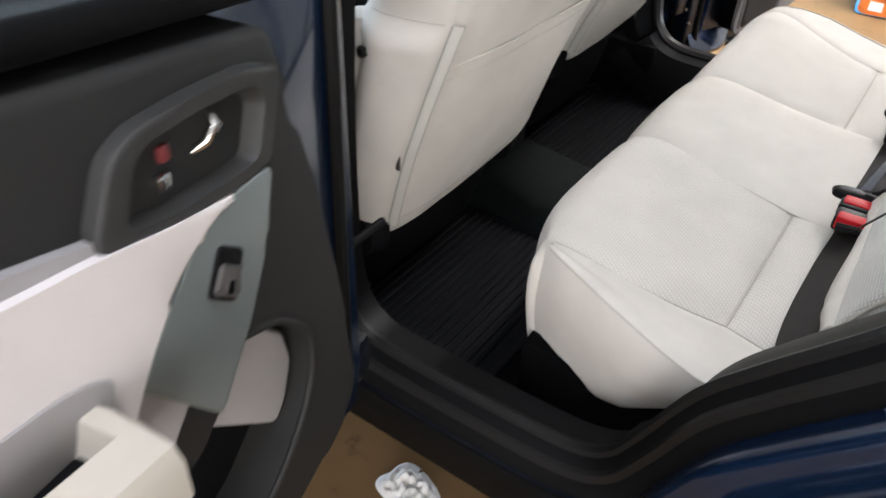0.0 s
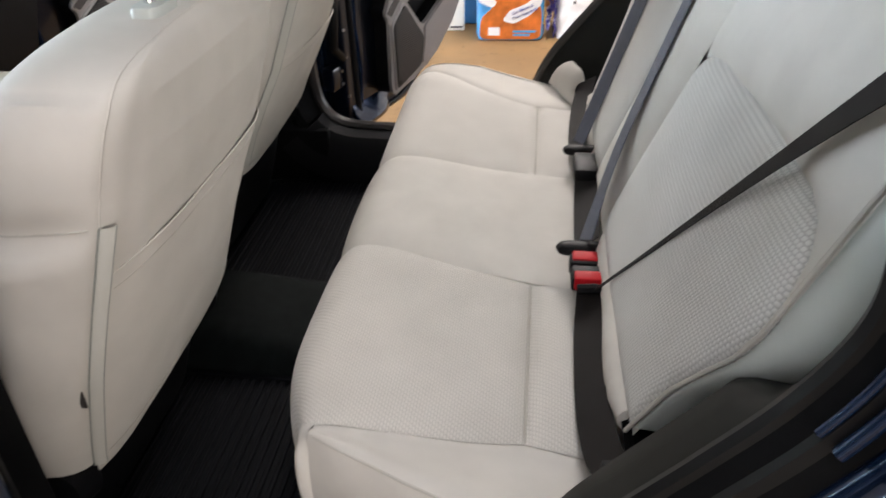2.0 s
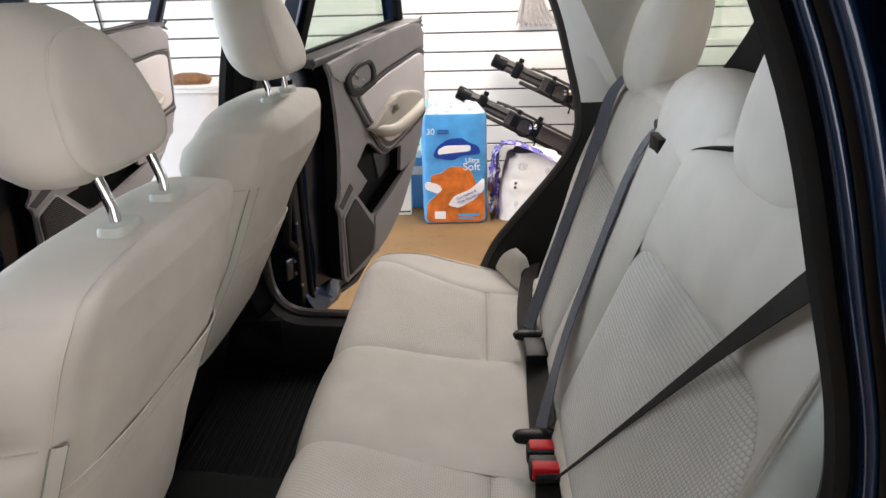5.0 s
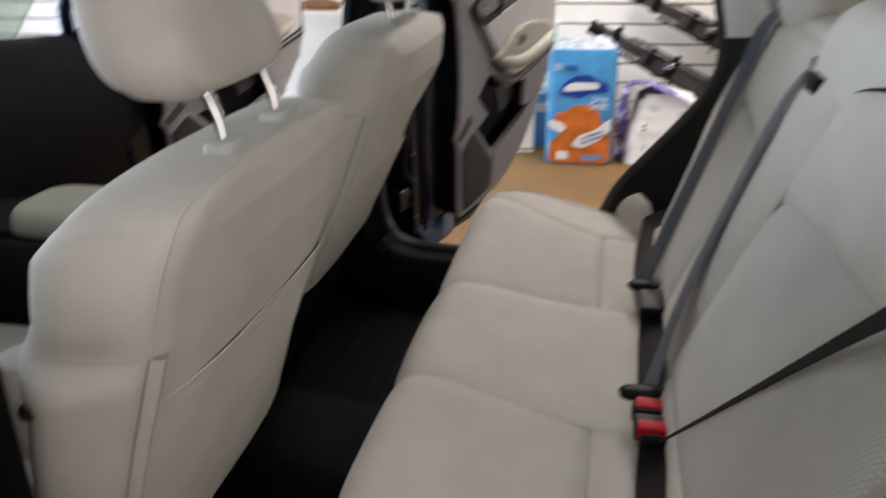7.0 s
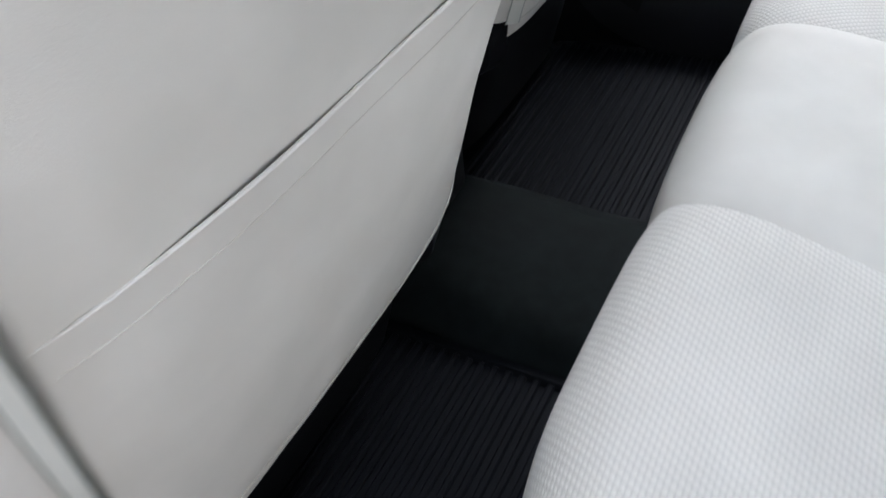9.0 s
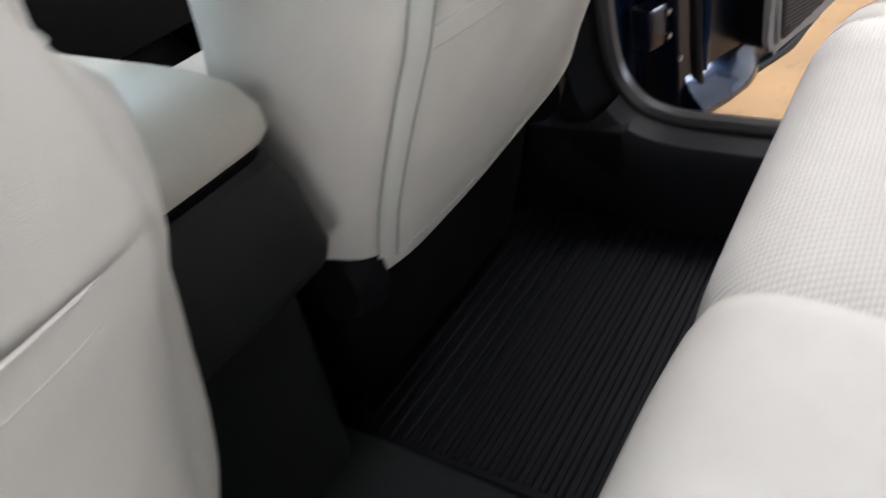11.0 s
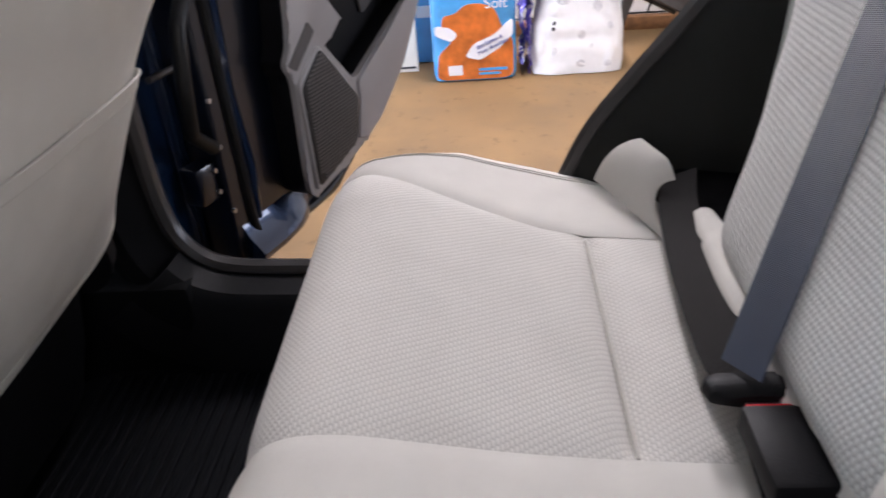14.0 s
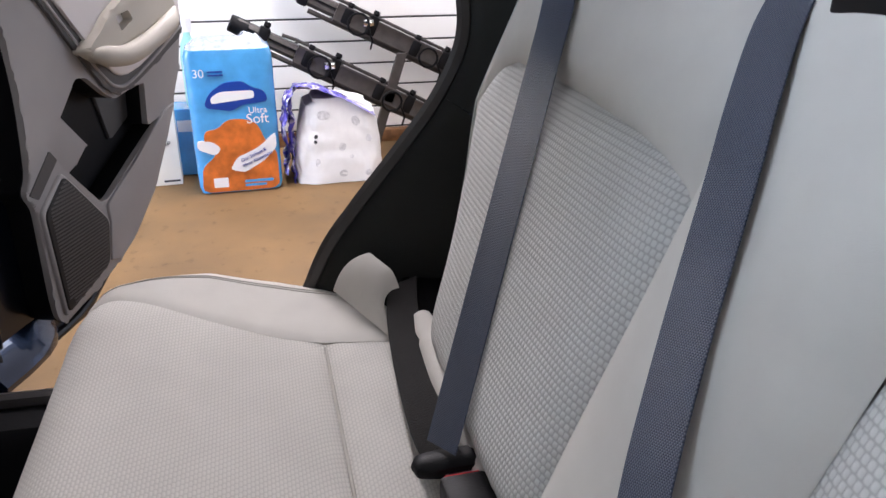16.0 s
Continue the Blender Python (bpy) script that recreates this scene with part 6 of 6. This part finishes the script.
print_patch([(0.225, 0.052), (0.365, 0.052), (0.365, 0.066), (0.225, 0.066)], FILM_BLUE, 0.002, "print_bar", 0.003)
print_patch([(0.225, 0.032), (0.33, 0.032), (0.33, 0.044), (0.225, 0.044)], FILM_BLUE, 0.002, "print_bar", 0.003)
print_patch([(0.085, 0.435), (0.20, 0.415), (0.25, 0.445), (0.375, 0.455), (0.36, 0.51), (0.30, 0.525), (0.26, 0.558), (0.17, 0.553), (0.10, 0.505), (0.075, 0.455)], FILM_NAVY, 0.001, "print_banner", 0.03, "navy printed banner")
print_patch([(0.105, 0.455), (0.31, 0.475), (0.31, 0.512), (0.15, 0.512), (0.105, 0.485)], FILM_WHITE, 0.002, "print_bar", 0.02)
print_patch([(0.105, 0.602), (0.175, 0.602), (0.175, 0.609), (0.105, 0.609)], FILM_NAVY, 0.001, "print_bar", 0.002)
print_patch([(0.105, 0.586), (0.175, 0.586), (0.175, 0.593), (0.105, 0.593)], FILM_NAVY, 0.001, "print_bar", 0.002)
FACE = Matrix(((0, 0, -1, 0), (-1, 0, 0, 0), (0, 1, 0, 0), (0, 0, 0, 1)))
TILT = Matrix.Rotation(radians(23), 4, "Z")
lettering("Our Softest &", 0.024, FILM_NAVY, pack, Matrix.Translation((-0.0095, 0.207 - 0.283, 0.186)) @ FACE @ TILT)
lettering("Most Absorbent", 0.024, FILM_NAVY, pack, Matrix.Translation((-0.0095, 0.207 - 0.300, 0.163)) @ FACE @ TILT)
lettering("30", 0.055, FILM_WHITE, pack, Matrix.Translation((-0.0085, 0.207 - 0.062, 0.582)) @ FACE)
lettering("Ultra", 0.043, FILM_WHITE, pack, Matrix.Translation((-0.0085, 0.207 - 0.32, 0.402)) @ FACE)
lettering("Soft", 0.068, FILM_WHITE, pack, Matrix.Translation((-0.0085, 0.207 - 0.315, 0.352)) @ FACE)

# slumped pack of white rolls with torn purple film
bag = thing("torn_roll_pack", (3.40, -0.675, 0), "slumped white roll pack in torn purple film", "paper pack")


def wrap_at(y, x, t):
    """A point of the creased wrap, from its place in the plan and its height share."""
    z = 0.004 + 0.44 * t
    p = Vector((y * 5, z * 5, x * 5 + 3))
    w = 0.016 * noise.noise(p) + 0.016 * abs(noise.noise(p * 2.2)) + 0.007 * abs(noise.noise(p * 5)) + 0.002 * noise.noise(p * 11)
    return Vector((x - w, y - 0.02 * t + w * 0.7, z + (0.02 * noise.noise(Vector((y * 6, x * 6, 1))) - 0.05 * max(0, -y / 0.2)) * t))


rings = [[wrap_at(y, x, k / 24) for y, x in squircle(-0.005, 0.15, 0.226 * (1 - 0.24 * (k / 24) ** 2.2) * (1 if k < 23 else 0.8), 0.15 * (1 - 0.3 * (k / 24) ** 2), 96, 5.0)] for k in range(25)]
part("paper_wrap", loft(rings), PAPER, bag, "creased white wrap")


def print_spot(y, z, ry, rz, mat):
    """A flat printed mark that lies on the wrap's front."""
    t0 = (z - 0.004) / 0.44
    bm = bmesh.new()
    vs = []
    for k in range(14):
        a = 2 * math.pi * k / 14
        yy, t = y + ry * math.cos(a), t0 + rz * math.sin(a) / 0.44
        vs.append(bm.verts.new(wrap_at(yy, 0.15 - 0.15 * (1 - 0.3 * t * t) * (1 - min(1, abs(yy + 0.005) / 0.226) ** 5) ** 0.2, t) + Vector((-0.0035, 0, 0))))
    bm.faces.new(vs)
    part("print_mark", bm, mat, bag, smooth=False)


for y, z, ry, rz in ((0.078, 0.362, 0.035, 0.024), (-0.021, 0.055, 0.020, 0.020), (-0.063, 0.144, 0.010, 0.010), (-0.150, 0.055, 0.020, 0.018), (-0.013, 0.194, 0.016, 0.022), (-0.080, 0.335, 0.022, 0.026), (-0.145, 0.25, 0.016, 0.02), (0.11, 0.12, 0.014, 0.02)):
    print_spot(y, z, ry, rz, SPOT)
for z in (0.228, 0.254):
    print_spot(0.118, z, 0.009, 0.010, PRINT)


def torn(a, b):
    """Crumpled film: up the side beside the blue pack, over the top and down behind."""
    base = lerp(((0, 0.262), (0.25, 0.250), (0.5, 0.17), (0.75, 0.0), (1.0, -0.19)), a)
    top = lerp(((0, 0.06), (0.2, 0.42), (0.42, 0.535), (0.62, 0.52), (0.8, 0.47), (1.0, 0.38)), a)
    x = lerp(((0, -0.012), (0.35, 0.06), (0.7, 0.20), (1.0, 0.30)), b) + 0.05 * (a > 0.5) * (a - 0.5)
    z = top - 0.10 * abs(b - 0.45) ** 1.5 * (a > 0.15) - 0.05 * b
    p = Vector((base * 9, x * 9, z * 9))
    w = 0.034 * noise.noise(p) + 0.022 * abs(noise.noise(p * 2.1)) + 0.010 * noise.noise(p * 4.7)
    return Vector((x - w, base + w * 0.8, max(0.006, z + 0.8 * w)))


part("torn_film", sheet(torn, 90, 50, 0.0015), FILM_PURPLE, bag, "crumpled purple and white film")
part("torn_film", sheet(lambda a, b: Vector((0.02 + 0.26 * a - 0.03 * noise.noise(Vector((a * 4, b * 7, 2))), 0.228 + 0.026 * noise.noise(Vector((a * 5, b * 6, 5))) + 0.012 * noise.noise(Vector((a * 14, b * 15, 5))), 0.006 + 0.44 * b)), 40, 50, 0.0015), FILM_PURPLE, bag, "crumpled purple side film")

# shipping box and a blue box behind the pack
bx1 = thing("shipping_box", (3.56, 0.225, 0), "white cardboard shipping box with a printed arrow", "box", rz=4)
part("carton", box(0, 0.26, -0.10, 0.10, 0.002, 0.40, 0.003, 1), CARD, bx1, "white carton")
part("tape_seam", box(0.0, 0.26, -0.012, 0.012, 0.4005, 0.402), GREY_LIGHT, bx1)
arrow = bmesh.new()
f = arrow.faces.new([arrow.verts.new((-0.0022, -0.035 - a, h)) for a, h in ((0.004, 0.25), (0.012, 0.25), (0.012, 0.31), (0.022, 0.31), (0.008, 0.345), (-0.006, 0.31), (0.004, 0.31))])
part("printed_arrow", arrow, PRINT, bx1, smooth=False)
lettering("UP", 0.035, PRINT, bx1, Matrix.Translation((-0.003, -0.045, 0.21)) @ FACE)
part("print_bar", box(-0.0022, 0.001, -0.09, -0.01, 0.02, 0.03), PRINT, bx1, smooth=False)
bx2 = thing("blue_box", (3.72, 0.07, 0), "blue printed box behind the roll pack", "box")
part("carton", box(0, 0.2, -0.06, 0.10, 0.002, 0.36, 0.004, 1), FILM_BLUE, bx2, "blue carton")
part("print_bar", box(-0.002, 0.001, -0.03, 0.06, 0.24, 0.30), FILM_WHITE, bx2, smooth=False)
bot = thing("teal_bottle", (3.72, 0.03, 0.362), "teal plastic bottle on the blue box", "bottle")
part("bottle_body", loft([[(x, y, z) for x, y in squircle(0.06, 0, r, r * 0.8, 24, 2.4)] for z, r in ((0.0, 0.05), (0.02, 0.055), (0.25, 0.055), (0.32, 0.045), (0.36, 0.024), (0.38, 0.022))]), TEAL, bot, "teal bottle")
part("bottle_cap", loft([[(x, y, z) for x, y in squircle(0.06, 0, r, r, 20, 2)] for z, r in ((0.38, 0.027), (0.41, 0.027), (0.425, 0.03), (0.45, 0.03))]), FILM_WHITE, bot, "white cap")
yb = thing("yellow_bottle", (3.74, -0.345, 0), "yellow bottle wedged behind the packs", "bottle")
part("bottle_body", loft([[(x, y, z) for x, y in squircle(0, 0, r, r, 20, 2.2)] for z, r in ((0.0, 0.04), (0.45, 0.04), (0.54, 0.02), (0.58, 0.02))]), material("yellow_plastic", (0.75, 0.6, 0.03), 0.4), yb)


# bicycle carriers leaning on the wall
def bike_carrier(y0, z0, y1, z1, x, label):
    c = thing("bike_carrier", (x, y0, 0), label, "bike carrier", "bike carriers")
    d = Vector((0, y1 - y0, z1 - z0))
    ln = d.length
    d.normalize()
    up = Vector((0, -d.z, d.y))
    if up.z < 0:
        up = -up
    o = Vector((0, 0, z0))

    def P(s, h=0.0, out=0.0):
        return o + d * s + up * h + Vector((-out, 0, 0))
    part("channel", loft([[P(s, h * e, w * e) for h, w in ((0.040, -0.03), (0.046, 0.0), (0.040, 0.03), (0.018, 0.040), (0.0, 0.030), (-0.022, 0.036), (-0.040, 0.02), (-0.040, -0.02), (-0.022, -0.03))] for s, e in ((0, 0.8), (0.03, 1), (ln * 0.5, 1), (ln - 0.03, 1), (ln, 0.8))]), RACK, c, "dark metal channel")
    part("end_cap", tube([P(-0.012), P(-0.006), P(0.085), P(0.09)], [0.040, 0.046, 0.048, 0.040], 18), BLACK, c, "rounded end cap")
    part("tray", loft([[P(q, h, w) for h, w in ((0.052, 0.030), (0.052, 0.052), (0.044, 0.056), (0.030, 0.050), (-0.030, 0.050), (-0.044, 0.056), (-0.054, 0.052), (-0.054, 0.030))] for q in (0.36, 0.38, ln - 0.06, ln - 0.04)]), RACK, c, "flanged wheel tray")
    part("groove", tube([P(0.08, 0.012, 0.036), P(ln - 0.08, 0.012, 0.036)], 0.006, 6), BLACK, c, "dark groove")
    part("arm_bar", tube([P(0.26, 0.056, 0.01), P(0.34, 0.066, 0.02), P(ln * 0.85, 0.062, 0.02)], 0.010, 8), RACK, c)
    part("lower_bar", tube([P(0.22, -0.062, 0.01), P(ln * 0.9, -0.066, 0.01)], 0.014, 8), RACK, c)
    for s, tall in ((0.17, 0.06), (0.43, 0.05), (0.58, 0.07), (0.86, 0.05), (1.05, 0.06)):
        if s < ln - 0.1:
            part("clamp", box(-0.030, 0.030, -0.030, 0.030, -0.05, tall, 0.012), BLACK, c, "black clamp").matrix_local = Matrix.Translation(P(s, 0.0, 0.028)) @ d.to_track_quat("Y", "Z").to_matrix().to_4x4()
            part("knob", tube([P(s, tall - 0.005, 0.03), P(s, tall + 0.012, 0.03), P(s, tall + 0.03, 0.03)], [0.010, 0.020, 0.016], 10), BLACK, c)
    for s0, h0, r0 in ((0.50, -0.01, 0.060), (0.95, -0.015, 0.055)):
        if s0 < ln - 0.1:
            part("wheel_strap", tube([P(s0 + r0 * math.cos(a), h0 + r0 * math.sin(a), 0.075) for a in [2 * math.pi * k / 24 for k in range(25)]], 0.007, 6), BLACK, c, "black looped wheel strap")
            part("strap_tail", tube([P(s0 + r0, h0, 0.075), P(s0 + r0 + 0.05, h0 - 0.05, 0.07), P(s0 + r0 + 0.06, h0 - 0.10, 0.06)], 0.006, 6), BLACK, c)
    part("ratchet", box(-0.02, 0.02, -0.03, 0.03, -0.02, 0.02, 0.006), CHROME, c, "bright buckle").matrix_local = Matrix.Translation(P(0.55, 0.02, 0.05))
    part("support_foot", loft([[p + Vector((-0.05 + q, w, 0)) for q, w in ((0, -0.028), (0.03, -0.028), (0.03, 0.028), (0, 0.028))] for p in (P(ln * 0.66, 0.25), Vector((0, d.y * ln * 0.66 + 0.08, 0.0)))]), RACK, c, "slanted flat foot")
    return c


bike_carrier(-0.195, 0.765, -1.40, 0.15, 3.90, "black bike carrier leaning on the boarded wall")
bike_carrier(-0.44, 0.955, -1.95, 0.22, 4.08, "black bike carrier standing behind another carrier")

broom = thing("broom", (4.17, -0.72, 1.18), "worn push broom hanging bristles down on the wall", "broom")
for k in range(34):
    f = (k / 33 - 0.5)
    part("bristle_tuft", tube([(0.008 * math.sin(7 * k), 0.02 + 0.13 * f, 0.20), (0.010 * math.sin(5 * k), 0.01 + 0.20 * f, 0.09), (0.012 * math.sin(3 * k), -0.015 + 0.29 * f, 0.012 * math.sin(11 * k))], [0.0055, 0.0065, 0.0045], 5), STRAW, broom)
part("broom_head", box(-0.018, 0.018, -0.055, 0.095, 0.19, 0.215, 0.006), STRAW, broom, "pale broom head")
part("broom_handle", tube([(0, 0.02, 0.22), (0, 0.04, 1.3)], 0.012, 10), BROWN, broom, "long handle")
bn = thing("storage_bin", (3.75, 1.60, 0), "tall white plastic bin by the wall", "bin")
part("bin_body", loft([[(x, y, z) for x, y in squircle(0, 0, 0.2 * e, 0.26 * e, 32, 6)] for z, e in ((0.0, 0.9), (0.5, 0.96), (0.835, 1.0))]), BIN, bn, "white bin body")
part("bin_rim", loft([[(x, y, z) for x, y in squircle(0, 0, 0.2 * e, 0.26 * e, 32, 6)] for z, e in ((0.836, 1.0), (0.838, 1.05), (0.862, 1.05), (0.864, 1.0))]), BIN, bn, "rolled rim")
part("bin_lid", loft([[(x, y, z) for x, y in squircle(0, 0, 0.2 * e, 0.26 * e, 32, 6)] for z, e in ((0.865, 1.03), (0.878, 1.03), (0.884, 0.98))]), BIN, bn, "flat white lid")
sh = thing("leather_pouch", (3.66, 1.56, 0.885), "brown leather pouch on the white bin", "pouch")
part("pouch_body", loft([[(x, y, z) for x, y in squircle(0, 0, a, b, 24, 2.6)] for z, a, b in ((0.0, 0.05, 0.13), (0.03, 0.06, 0.15), (0.055, 0.05, 0.12), (0.07, 0.02, 0.06))]), BROWN, sh)
# crumpled rag under the car's sill
def crumple(a, b):
    r = 0.055 * (1 + 0.25 * noise.noise(Vector((a * 7, b * 3, 5))))
    n = Vector((math.cos(2 * math.pi * a) * b, math.sin(2 * math.pi * a) * b * 1.3, 0)) * r
    p = n * 30
    n.z = 0.003 + max(0, 0.020 * (1 - b * b) + (0.026 * abs(noise.noise(p + Vector((3, 1, 2)))) + 0.010 * noise.noise(p * 2.7)) * min(1, 3 * (1 - b)))
    return n


rag = thing("rag", (-0.625, 0.135, 0), "crumpled pale rag lying on the garage floor", "rag")
part("cloth", sheet(crumple, 60, 24), PAPER, rag)
cable = thing("hanging_cable", (4.21, 2.38, 0), "thin cable hanging down the boarded wall", "cable")
part("cable_run", tube([(0, 0.08, 2.55), (0, 0.03, 1.8), (0, 0, 1.35), (0, -0.02, 1.2)], 0.006, 6), GREY, cable)
# pale curb of timber along the wall's foot
tagged(part("baseboard", box(4.15, WX - 0.001, -5.1, 5.5, 0, 0.075, 0.006), BROWN), "brown timber along the foot of the wall", "baseboard", kind="structure")
